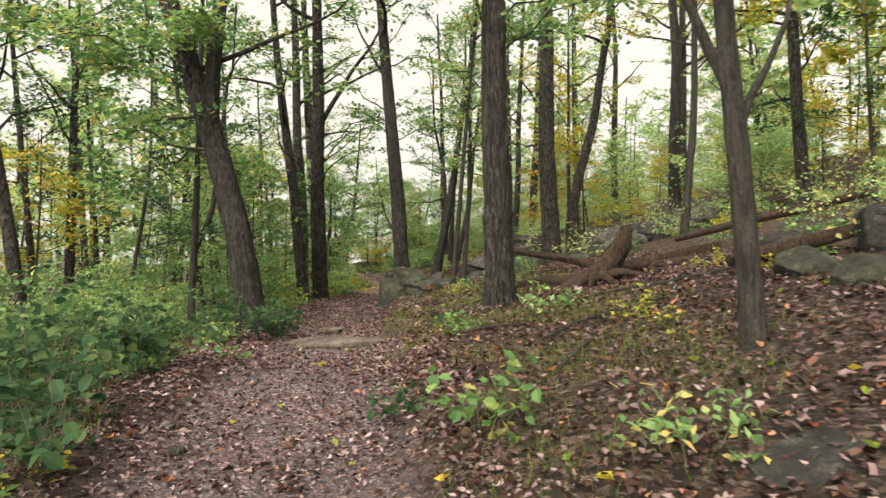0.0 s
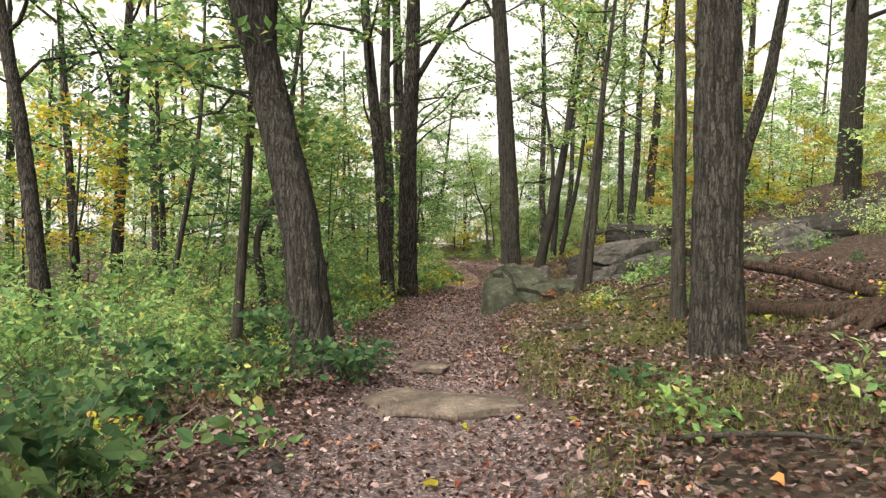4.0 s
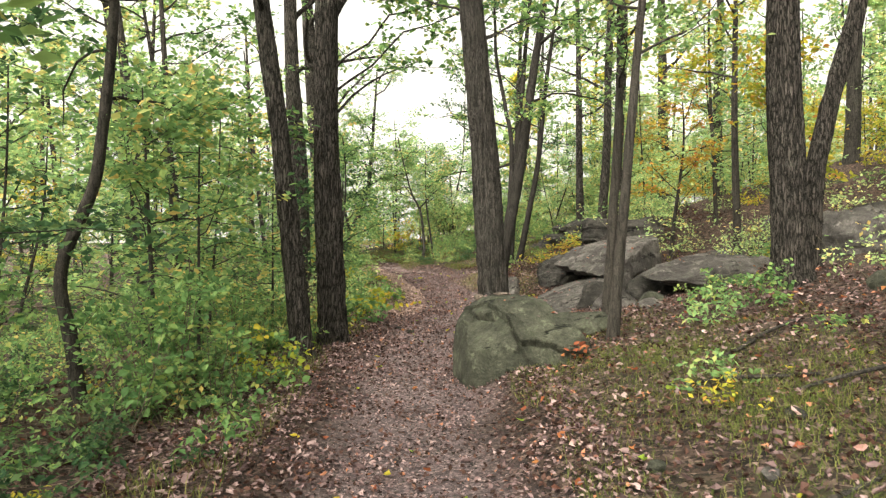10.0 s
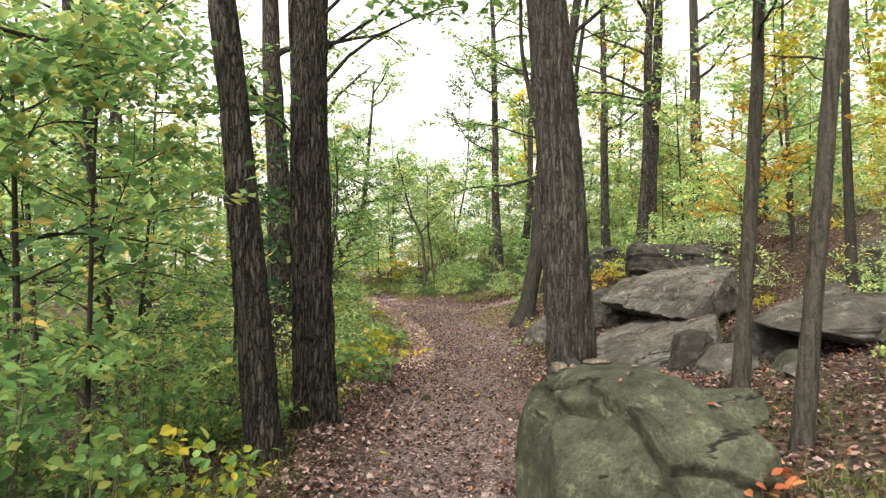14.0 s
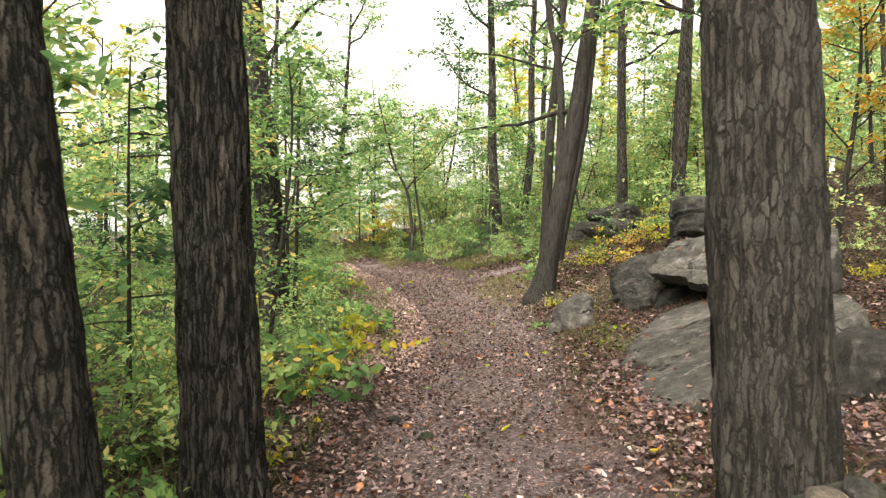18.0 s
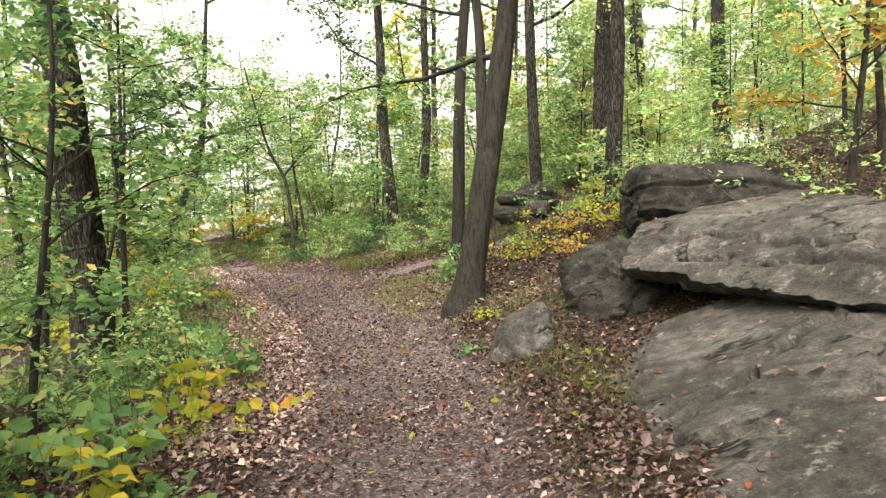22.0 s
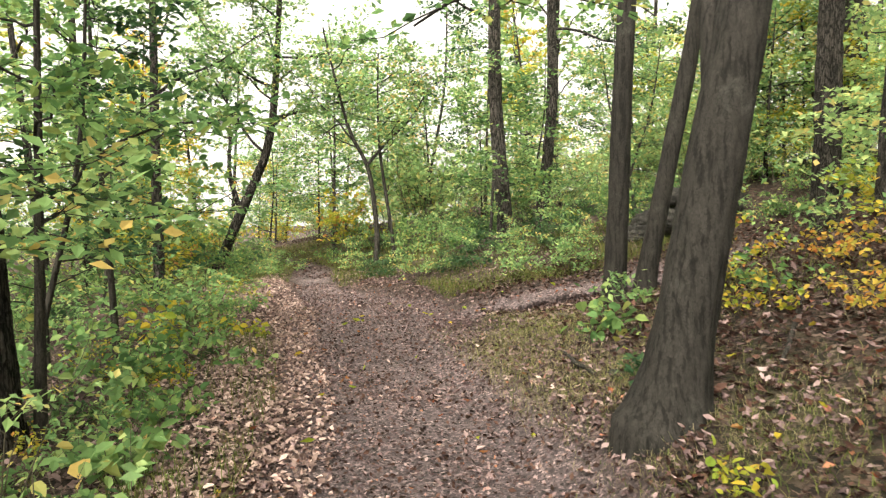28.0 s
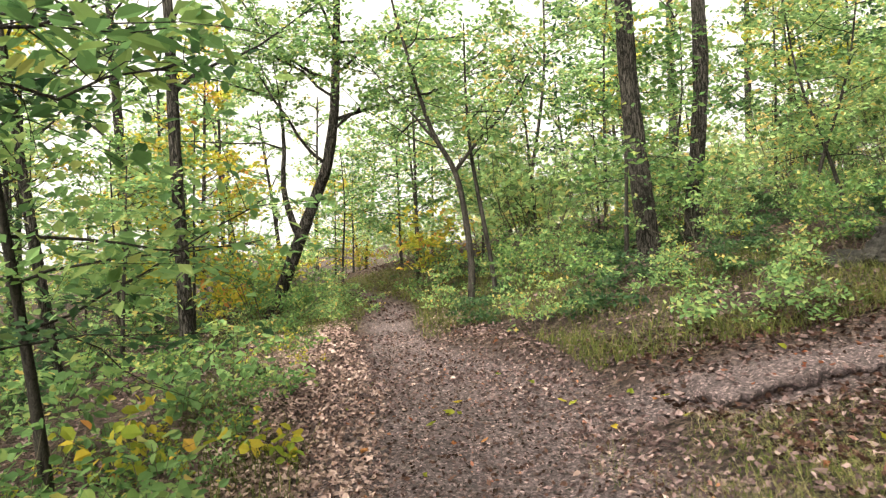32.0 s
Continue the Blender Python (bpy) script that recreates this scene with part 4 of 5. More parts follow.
tree("oak_tree", 4.35, 16.0, 0.27, (0.15, 0.0), 11, BARK_DARK, LEAF_MID, "dark curving tree leaning behind a thick oak", 209, 5, 6, 2.2, seg=24, step=0.1, curve=[(-0.3, -0.15, 0), (1.2, -0.05, 0), (2.2, 0.2, 0), (3.4, 0.55, 0), (5, 0.75, 0), (11, 1.6, 0)])
tree("oak_tree", 0.07, 15.1, 0.39, (-0.082, 0.0), 12, BARK_GREY, LEAF_GREEN, "leaning grey-barked tree rising behind the mossy boulder", 211, 5, 7, 2.4, reach=[(4.2, -1.9, 1.5, 5.0, 0.018, 0.8), (4.6, -2.2, 0.4, 5.6, 0.018, 0.8), (3.9, 1.2, 0.8, 4.4, 0.016, 1.0)])
tree("young_tree", 1.52, 15.7, 0.135, (0.041, 0.0), 7.5, BARK_SMOOTH, LEAF_MID, "slender dark young tree in front of the rock slabs", 213, 2.8, 9, 1.4, seg=16, step=0.1, leaf_size=0.09)
tree("young_tree", 1.35, 14.1, 0.13, (0.085, 0.0), 7, BARK_SMOOTH, LEAF_MID, "slender dark young tree leaning beside the mossy boulder", 215, 2.9, 8, 1.3, seg=16, step=0.1, leaf_size=0.09)
tree("oak_tree", -2.40, 15.0, 0.29, (-0.112, 0.0), 11, BARK_DARK, LEAF_GREEN, "dark furrowed tree leaning away from the trail", 217, 4, 7, 2.2, seg=30)
tree("oak_tree", -2.33, 16.2, 0.41, (-0.012, 0.0), 14, BARK_DARK, LEAF_GREEN, "tall thick oak with deeply furrowed dark bark", 219, 5, 9, 3.0, seg=100, rough=0.08, forks=[(4.6, 0.75, 0.1, 4, 0.07)], reach=[(3.2, 1.5, 0.0, 4.1, 0.022, 0.7), (3.9, 2.2, -0.6, 5.0, 0.02, 1.0), (2.7, -0.9, -0.8, 3.0, 0.015, 1.0), (3.6, 2.4, 1.2, 5.3, 0.02, 1.0)])
tree("oak_tree", -4.7, 25.0, 0.5, (-0.06, 0.0), 14, BARK_DARK, LEAF_MID, "thick dark rough-barked tree wrapped in low foliage", 221, 4.0, 9, 2.8)
tree("sapling", -3.4, 20.4, 0.06, (0.02, 0.0), 3.8, BARK_SMOOTH, LEAF_GREEN, "slender sapling spreading flat sprays over the trail's edge", 222, 1.8, 7, 1.2, seg=10, step=0.15, rough=0.02, leaf_size=0.085, leaf_n=14, sub=7, fine=True, reach=[(1.5, 1.2, 0.2, 2.0, 0.012, 1.4), (1.0, 0.7, -0.9, 1.3, 0.01, 1.4), (0.9, -0.6, -1.2, 1.2, 0.01, 1.4), (1.9, 0.7, 1.0, 2.5, 0.012, 1.4)])
tree("beech_tree", 0.0, 24.0, 0.33, (0.17, 0.02), 10, BARK_BEECH, LEAF_GREEN, "leaning smooth dark trunk flaring at its foot", 223, 2.6, 9, 2.6, seg=48, flare=0.8, rough=0.045, forks=[(1.55, 0.04, 0.25, 7, 0.075)])
tree("beech_tree", 0.3, 27.08, 0.21, (0.07, 0.0), 11, BARK_BEECH, LEAF_GREEN, "smooth grey trunk rising from a shared root", 225, 3.6, 7, 2.4, seg=36, rough=0.045, flare=0.4)
tree("beech_tree", 0.57, 27.0, 0.185, (0.15, 0.0), 10, BARK_BEECH, LEAF_GREEN, "smooth dark trunk leaning from a shared root", 227, 3.6, 7, 2.4, seg=36, rough=0.045, flare=0.45)
tree("sapling", -3.25, 35.0, 0.12, (-0.02, 0.0), 5.2, BARK_SMOOTH, LEAF_MID, "slender forked sapling at the bend of the trail", 229, 2.6, 18, 2.0, seg=12, step=0.08, leaf_size=0.09, leaf_n=34, rise=(0.0, 0.35), curve=[(-0.3, 0.02, 0), (0, 0, 0), (0.7, 0.05, 0), (1.3, -0.02, 0), (1.9, -0.1, 0), (2.3, -0.2, 0), (2.9, -0.55, 0), (3.6, -0.7, 0), (5.2, -0.9, 0)], forks=[(2.25, 0.65, 0.1, 2.4, 0.035), (2.7, -0.9, 0.0, 1.8, 0.025)])
tree("sapling", -2.85, 35.2, 0.09, (-0.03, 0.0), 4.6, BARK_SMOOTH, LEAF_MID, "thin dark sapling beside its twin", 231, 2.2, 7, 1.6, seg=10, step=0.12, leaf_size=0.09)
tree("oak_tree", -0.45, 34.6, 0.32, (-0.025, 0.0), 13, BARK_DARK, LEAF_BLUE, "dark straight tree among shrubs past the bend", 233, 4, 9, 2.6, seg=24, step=0.1)
tree("oak_tree", 0.42, 36.0, 0.28, (0.05, 0.0), 13, BARK_DARK, LEAF_BLUE, "dark straight tree beside a thicker one", 235, 4, 9, 2.6, seg=24, step=0.1)
tree("oak_tree", -7.25, 36.0, 0.25, (0.45, 0.0), 8.5, BARK_DARK, LEAF_MID, "dark leaning tree arching over the undergrowth", 237, 2.8, 15, 3.0, seg=20, step=0.1, curve=[(-0.3, -0.15, 0), (0, 0, 0), (1.3, 0.62, 0), (2.9, 1.42, 0), (3.8, 1.62, 0), (5, 1.75, 0), (8.5, 2.0, 0)], forks=[(1.7, -0.55, 0, 2.8, 0.07)], leaf_n=40, sub=11, leaf_size=0.1, reach=[(3.6, 3.4, -0.6, 4.3, 0.03, 1.6), (4.6, 3.2, 0.2, 5.4, 0.03, 1.6), (4.2, 0.0, -0.5, 5.2, 0.03, 1.6), (5.2, 1.2, -0.8, 6.4, 0.03, 1.6)])
tree("young_tree", -4.13, 12.94, 0.15, (0.08, 0.0), 7, BARK_SMOOTH, LEAF_GREEN, "crooked slender tree bowing over the undergrowth", 239, 2.9, 8, 1.6, seg=20, step=0.05, curve=[(-0.3, 0.03, 0), (0, 0.01, 0), (0.35, -0.02, 0), (0.75, -0.07, 0), (1.2, -0.2, 0), (1.42, -0.24, 0), (1.75, -0.1, 0), (2.3, 0.17, 0), (2.6, 0.2, 0), (3.1, 0.28, 0), (4.1, 0.42, 0), (7, 0.9, 0)])
for k, (x, y, dia, lx, tall, bark, leaf, first) in enumerate([
        (-8.6, 13.8, 0.2, -0.1, 10, BARK_DARK, LEAF_BLUE, 3), (-6.8, 10.9, 0.28, -0.18, 11, BARK_DARK, LEAF_BLUE, 3.5), (-8.1, 14.2, 0.25, 0.05, 11, BARK_DARK, LEAF_GREEN, 4),
        (-2.53, 8.93, 0.125, 0.03, 8, BARK_SMOOTH, LEAF_GREEN, 3.2), (-5.1, 17.2, 0.14, -0.04, 8, BARK_SMOOTH, LEAF_GREEN, 3), (-9.1, 24.0, 0.32, -0.12, 12, BARK_GREY, LEAF_MID, 4),
        (-5.4, 16.6, 0.08, -0.06, 5, BARK_SMOOTH, LEAF_GREEN, 1.6), (-4.3, 21.3, 0.44, -0.025, 13, BARK_DARK, LEAF_GREEN, 3.8), (-9.1, 26, 0.24, -0.15, 10, BARK_DARK, LEAF_MID, 3),
        (-7.0, 32.8, 0.2, 0.01, 11, BARK_DARK, LEAF_MID, 3.4), (-9.1, 32.8, 0.18, -0.1, 9, BARK_DARK, LEAF_MID, 3), (-12, 39, 0.3, -0.02, 12, BARK_DARK, LEAF_GREEN, 4),
        (3.87, 30.2, 0.4, 0.05, 13, BARK_DARK, LEAF_FAR, 4.5), (2.98, 27.1, 0.28, 0.05, 12, BARK_DARK, LEAF_FAR, 4), (8.1, 32.9, 0.42, 0.0, 13, BARK_GREY, LEAF_YELLOW, 4.5),
        (2.9, 32, 0.3, -0.013, 12, BARK_DARK, LEAF_GREEN, 4), (7.9, 20.4, 0.42, 0.0, 13, BARK_GREY, LEAF_YELLOW, 5), (4.65, 20.2, 0.16, 0.0, 8, BARK_SMOOTH, LEAF_YELLOW, 2.6),
        (4.05, 2.5, 0.15, -0.07, 7, BARK_SMOOTH, LEAF_MID, 2.4), (6.3, 34, 0.45, -0.01, 14, BARK_GREY, LEAF_MID, 5), (9.5, 26, 0.4, 0.02, 13, BARK_GREY, LEAF_YELLOW, 5),
        (6.6, 14.2, 0.2, 0.06, 9, BARK_SMOOTH, LEAF_YELLOW, 3.5), (9.8, 15.5, 0.33, -0.05, 12, BARK_DARK, LEAF_YELLOW, 4.5)]):
    tree("tree", x, y, dia, (lx, 0.0), tall, bark, leaf, "mid-size woodland tree with dark bark and thin crown", 300 + k, first, 8, 2.2, seg=18, step=0.12, sub=8, group="woodland trees", forks=((1.5, -0.55, 0.1, 2.2, 0.04), (1.35, 0.6, 0.3, 1.9, 0.03)) if k == 18 else ())

# ---- fallen wood on the slope ----
def log(name, pts, radii, label, seed, mat=None, seg=24, rough=0.08, category="log"):
    p = np.asarray(pts, float)
    t = np.linspace(0, len(p) - 1, 40)
    line = np.stack([np.interp(t, range(len(p)), p[:, k]) for k in range(3)], 1)
    line += 0.02 * np.stack([vnoise(line * 2, seed + k) for k in range(3)], 1)
    r = np.interp(t, range(len(p)), radii)
    r[0] = r[-1] = 0.004
    line[0], line[-1] = line[1] - (line[2] - line[1]) * 0.08, line[-2] + (line[-2] - line[-3]) * 0.08
    return tagged(new(name, mesh_np(name, *tube(line, r, seg, rough, seed), True, mat or WOOD_DEAD)), label, category)


log("fallen_log", [(2.35, 9.3, 1.2), (3.3, 8.6, 1.05), (4.2, 7.95, 0.86), (5.2, 7.3, 1.02)], [0.045, 0.055, 0.065, 0.08], "thin reddish fallen trunk propped on a root stump", 601)
log("fallen_log", [(2.75, 9.1, 0.62), (3.2, 8.4, 0.68), (3.6, 7.7, 0.76), (4.1, 7.3, 0.9)], [0.07, 0.08, 0.09, 0.09], "rotten reddish log lying in leaf litter", 603)
log("fallen_log", [(4.0, 7.6, 0.88), (4.8, 7.9, 1.03), (5.6, 8.2, 1.2)], [0.085, 0.09, 0.08], "broken rotten log behind the root stump", 605)
log("fallen_log", [(4.7, 5.2, 0.98), (5.6, 5.3, 1.2), (6.8, 5.5, 1.48)], [0.06, 0.08, 0.06], "dark rotten log half sunk in leaves", 607)
log("fallen_log", [(5.2, 9.6, 1.32), (6.6, 9.2, 1.66), (8.2, 9.0, 2.05)], [0.05, 0.07, 0.06], "weathered fallen trunk higher up the slope", 609)
STUMP = tagged(new("root_stump"), "torn reddish root stump of a fallen tree", "stump")
part("stump", mesh_np("stump", *tube([(3.62, 7.3, 0.5), (3.72, 7.25, 0.72), (3.9, 7.2, 0.98), (4.05, 7.16, 1.22), (4.1, 7.15, 1.42), (4.12, 7.15, 1.46)], [0.24, 0.19, 0.14, 0.115, 0.08, 0.01], 40, 0.16, 611), True, WOOD_DEAD), STUMP)
for k, (x, y, z) in enumerate([(3.3, 6.95, 0.55), (3.55, 6.75, 0.6), (3.9, 6.7, 0.68), (4.3, 6.8, 0.8), (3.2, 7.4, 0.56)]):
    c = np.array([3.72, 7.22, 0.78])
    e = np.array([x, y, z])
    t = np.linspace(0, 1, 9)[:, None]
    part("root", mesh_np("root", *tube(c * (1 - t) + e * t + np.array([0, 0, 0.06]) * np.sin(t * 3.14), np.linspace(0.1, 0.02, 9), 14, 0.15, 620 + k), True, WOOD_DEAD), STUMP)
for k, (x, y, a, n) in enumerate([(1.3, 9.4, 20, 1.6), (2.2, 5.2, -30, 1.2), (1.4, 7.9, 70, 0.8), (2.9, 11.2, 10, 1.7), (1.9, 11.6, 150, 1.1), (2.4, 12.6, 40, 1.5), (1.1, 24.9, 60, 1.4), (1.2, 23.0, 10, 0.9), (-0.3, 25.4, 100, 0.8), (3.4, 4.2, 30, 1.4), (4.2, 5.6, -10, 1.6), (3.0, 3.0, 60, 0.7)]):
    t = np.linspace(-0.5, 0.5, 5) * n
    xs, ys = x + t * math.cos(radians(a)), y + t * math.sin(radians(a))
    zs = surface(xs, ys) + 0.02 + 0.03 * RNG.random(5)
    log("fallen_branch", np.stack([xs, ys, zs], 1), [0.012, 0.016, 0.018, 0.014, 0.01], "dead grey branch lying in leaf litter", 630 + k, BARK_SMOOTH, 7, 0.0, "branch")
# dead stems and a vine-wrapped stump beside the left bank
log("tree_stump", [(-0.2, 26.95, 0.3), (-0.15, 26.95, 0.42), (-0.12, 26.93, 0.5)], [0.13, 0.11, 0.08], "small dark rotten stump in the grass", 650, BARK_DARK, 20, 0.15, "stump")


# ---- shrubs, saplings and herbs, built once and set out by copies ----
def plant(name, label, category, seed, stems, tall, spread, leaf, leaf_size, leaves, twig=3, group="", lay=0.5, width=0.55, quick=False, droop=0.25):
    """A shrub or herb: several thin stems and its leaves."""
    rng = np.random.default_rng(seed)
    root = tagged(new(name), label, category, group)
    tubes, pts = [], []
    for _ in range(stems):
        a, out = rng.uniform(0, 2 * np.pi), rng.uniform(0.1, 1) * spread
        s = bend((0.3 * out * np.cos(a), 0.3 * out * np.sin(a), -0.05), (np.cos(a) * out / tall, np.sin(a) * out / tall, 1), tall * rng.uniform(0.6, 1.1), 4, rng, 0.13)
        r = 0.003 + 0.0035 * tall
        tubes.append(tube(s, np.linspace(r, r * 0.4, 5), 3))
        tb, pt = sprays(rng, s, twig, tall * lay * 0.6, max(3, leaves // twig), leaf_size * 0.8, r * 0.5, 1)
        tubes += tb
        pts += pt
    pts = np.concatenate(pts)
    part("stalk", mesh_np("stalk", *joined(tubes), True, STEM), root)["kind"] = "stuff"
    part("foliage", mesh_np("foliage", *(quick_blades(pts, leaf_size, rng, 0.9, width) if quick else blades(pts, leaf_size, rng, 0.9, width, droop=droop)), False, leaf), root)["kind"] = "stuff"
    return root


SHRUBS = [plant("shrub", "leafy green shrub in the undergrowth", "shrub", 401 + k, 10, t, s, m, ls, 76, 4, "undergrowth shrubs", quick=True) for k, (t, s, m, ls) in enumerate(
    [(0.6, 0.7, LEAF_GREEN, 0.06), (0.85, 0.75, LEAF_MID, 0.058), (0.5, 0.65, LEAF_BLUE, 0.055), (1.1, 0.8, LEAF_GREEN, 0.065), (0.7, 0.75, LEAF_MID, 0.055)])]
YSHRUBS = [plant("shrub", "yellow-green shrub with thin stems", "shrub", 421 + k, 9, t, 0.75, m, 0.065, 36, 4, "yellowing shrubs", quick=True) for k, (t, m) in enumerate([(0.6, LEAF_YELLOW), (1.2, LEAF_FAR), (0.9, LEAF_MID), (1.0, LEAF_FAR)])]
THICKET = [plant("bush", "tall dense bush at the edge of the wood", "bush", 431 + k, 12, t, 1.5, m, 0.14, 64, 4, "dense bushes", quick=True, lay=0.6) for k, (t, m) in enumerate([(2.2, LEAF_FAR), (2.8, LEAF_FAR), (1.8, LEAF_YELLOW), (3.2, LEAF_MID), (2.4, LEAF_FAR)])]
HERBS = [plant("herb", "low leafy herb growing from leaf litter", "plant", 441 + k, 8, t, 0.38, m, ls, 20, 3, "low herbs", quick=True) for k, (t, m, ls) in enumerate(
    [(0.25, LEAF_GREEN, 0.06), (0.34, LEAF_MID, 0.06), (0.2, LEAF_BLUE, 0.055), (0.28, LEAF_YELLOW, 0.045), (0.42, LEAF_GREEN, 0.065)])]
SAPS = []
for k, (tall, leaf) in enumerate([(3.4, LEAF_GREEN), (4.4, LEAF_MID), (2.8, LEAF_MID), (3.8, LEAF_YELLOW), (5.0, LEAF_BLUE), (4.0, LEAF_MID)]):
    SAPS.append(tree("sapling", 40 + 2 * k, -30, 0.035 + 0.008 * tall, (0.04 * (k - 2.5), 0.02), tall, BARK_SMOOTH, leaf, "slender woodland sapling with flat sprays of leaves", 461 + k, tall * 0.2, 15, 1.35, seg=7, step=0.25, leaf_size=0.092, leaf_n=22, sub=6, rough=0, group="understory saplings", simple=True, rise=(0.0, 0.45)))
SLOPE_SAPS = []
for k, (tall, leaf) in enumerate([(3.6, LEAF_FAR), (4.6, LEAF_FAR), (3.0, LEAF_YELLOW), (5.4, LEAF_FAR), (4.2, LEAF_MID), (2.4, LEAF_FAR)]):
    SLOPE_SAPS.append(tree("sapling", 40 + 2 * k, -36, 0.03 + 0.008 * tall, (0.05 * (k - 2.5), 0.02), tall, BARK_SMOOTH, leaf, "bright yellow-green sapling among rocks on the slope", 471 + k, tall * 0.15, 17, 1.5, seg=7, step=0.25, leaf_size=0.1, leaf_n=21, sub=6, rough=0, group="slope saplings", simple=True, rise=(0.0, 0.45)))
BACK = []
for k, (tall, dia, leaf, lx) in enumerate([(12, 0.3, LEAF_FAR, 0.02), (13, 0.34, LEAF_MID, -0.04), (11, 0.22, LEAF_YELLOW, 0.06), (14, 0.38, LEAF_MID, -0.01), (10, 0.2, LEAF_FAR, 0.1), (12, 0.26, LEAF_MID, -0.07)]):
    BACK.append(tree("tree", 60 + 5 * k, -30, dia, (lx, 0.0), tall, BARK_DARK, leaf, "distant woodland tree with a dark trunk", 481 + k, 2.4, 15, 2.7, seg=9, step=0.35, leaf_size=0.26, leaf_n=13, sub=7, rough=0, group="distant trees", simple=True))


def scatter(protos, places, scale=(0.8, 1.25), sink=0.02, seed=5):
    """Copies of the prototypes at places, turned and scaled; each prototype itself takes the first places."""
    rng = np.random.default_rng(len(places) + seed)
    used = set()
    for k, (x, y, *more) in enumerate(places):
        i = int(rng.integers(len(protos))) if k >= len(protos) else k
        s = rng.uniform(*scale) * (more[0] if more else 1.0)
        m = pose(x, y, float(surface(x, y)[0]) - sink, rng.uniform(-4, 4), rng.uniform(-4, 4), rng.uniform(0, 360)) @ Matrix.Diagonal((s, s, s * rng.uniform(0.9, 1.1), 1))
        if i in used:
            copy_thing(protos[i], m).matrix_world = m
        else:
            used.add(i)
            protos[i].matrix_world = m


def spots(n, x0, x1, y0, y1, gap, seed, keep):
    """Up to n places in a box, at least gap apart, where keep holds."""
    rng = np.random.default_rng(seed)
    out = np.empty((0, 2))
    for _ in range(n * 25):
        x, y = rng.uniform(x0, x1), rng.uniform(y0, y1)
        if keep(x, y) and (not len(out) or ((out - (x, y)) ** 2).sum(1).min() > gap * gap):
            out = np.vstack([out, (x, y)])
            if len(out) == n:
                break
    return [tuple(p) for p in out]


def u_of(x, y):
    return float(across(x, y))


# Wedge along the camera's view kept clear of tall trees so sky shows.
def in_sky_gap(x, y):
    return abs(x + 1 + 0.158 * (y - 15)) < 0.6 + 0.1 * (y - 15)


scatter(SHRUBS, [(x, y, 1.3) for x, y in spots(22, -8, -2.2, 4, 14, 0.8, 35, lambda x, y: u_of(x, y) < -2.4)] + [(x, y, 1.25) for x, y in spots(26, -12, -6.2, 21, 37, 0.9, 34, lambda x, y: True)] + spots(100, -9, -1, 0, 40, 0.75, 1, lambda x, y: u_of(x, y) < (-2.0 - 0.4 * (y < 12) - 2.6 * (22 < y < 33) if y < 33 else -0.9)) + spots(68, -6, 6, 30.4, 40, 0.65, 2, lambda x, y: u_of(x, y) > (1.3 if y < 33 else 0.7) and y > 30.4 + 0.1 * x))
scatter(YSHRUBS, spots(58, 3, 14, 6, 34, 1.0, 3, lambda x, y: u_of(x, y) > (4.6 if y > 13 else 5.6)) + [(x, y, 0.6) for x, y in spots(36, 3.5, 8, 17.5, 30, 0.6, 33, lambda x, y: u_of(x, y) > 4.7)] + spots(6, 0.8, 4.4, 24.4, 28.0, 0.6, 4, lambda x, y: u_of(x, y) > 3.3) + spots(6, -5, -2, 17, 23.5, 0.9, 5, lambda x, y: -2.9 < u_of(x, y) < -1.7))
VERGE_Y, VERGE_U = [0, 21, 23, 27, 30, 33, 36, 40], [-1.25, -1.3, -1.95, -1.9, -1.6, -1.0, -0.75, -0.7]
scatter(HERBS, spots(120, -7, 1.5, 0, 23, 0.3, 6, lambda x, y: -3.6 < u_of(x, y) < np.interp(y, VERGE_Y, VERGE_U)) + spots(85, -9, -2.5, 22, 38, 0.28, 19, lambda x, y: -1.6 < u_of(x, y) - np.interp(y, VERGE_Y, VERGE_U) < 0) + spots(75, 0, 9, 1, 30, 0.4, 7, lambda x, y: u_of(x, y) > 1.4 and not (0.2 < x < 4 and 16.2 < y < 24.2)) + spots(40, -8, 6, 29.8, 40, 0.3, 17, lambda x, y: u_of(x, y) > (1.2 if y < 33 else 0.6) and y > 30.0 + 0.1 * x) + spots(24, -10, -3, 36, 43, 0.45, 36, lambda x, y: abs(u_of(x, y)) > 0.55))
scatter(SLOPE_SAPS, spots(44, 4.5, 20, 19, 46, 1.5, 31, lambda x, y: u_of(x, y) > 5.6) + spots(7, 3.4, 9, 30.5, 40, 1.4, 32, lambda x, y: u_of(x, y) > 5.2), (0.8, 1.35))
scatter(SAPS, spots(40, -16, -3, 9, 46, 1.5, 8, lambda x, y: u_of(x, y) < -2.7 and not in_sky_gap(x, y)) + spots(8, 5.5, 16, 12, 42, 1.7, 9, lambda x, y: u_of(x, y) > 5.2) + spots(14, -2, 6, 33, 41, 1.0, 10, lambda x, y: u_of(x, y) > 2.0) + [(x, y, 1.2) for x, y in spots(16, -12, 0, 39, 54, 1.2, 20, lambda x, y: in_sky_gap(x, y))] + spots(3, -14, -9, 29, 42, 1.6, 21, lambda x, y: True), (0.8, 1.3))
scatter(THICKET, spots(11, -28, -11, 4, 52, 2.6, 15, lambda x, y: True) + spots(56, -12, 14, 37, 54, 1.5, 16, lambda x, y: abs(u_of(x, y)) > 1.5) + spots(34, -26, 10, 54, 66, 2.0, 26, lambda x, y: True) + spots(14, 10, 26, 10, 48, 3.2, 18, lambda x, y: True))
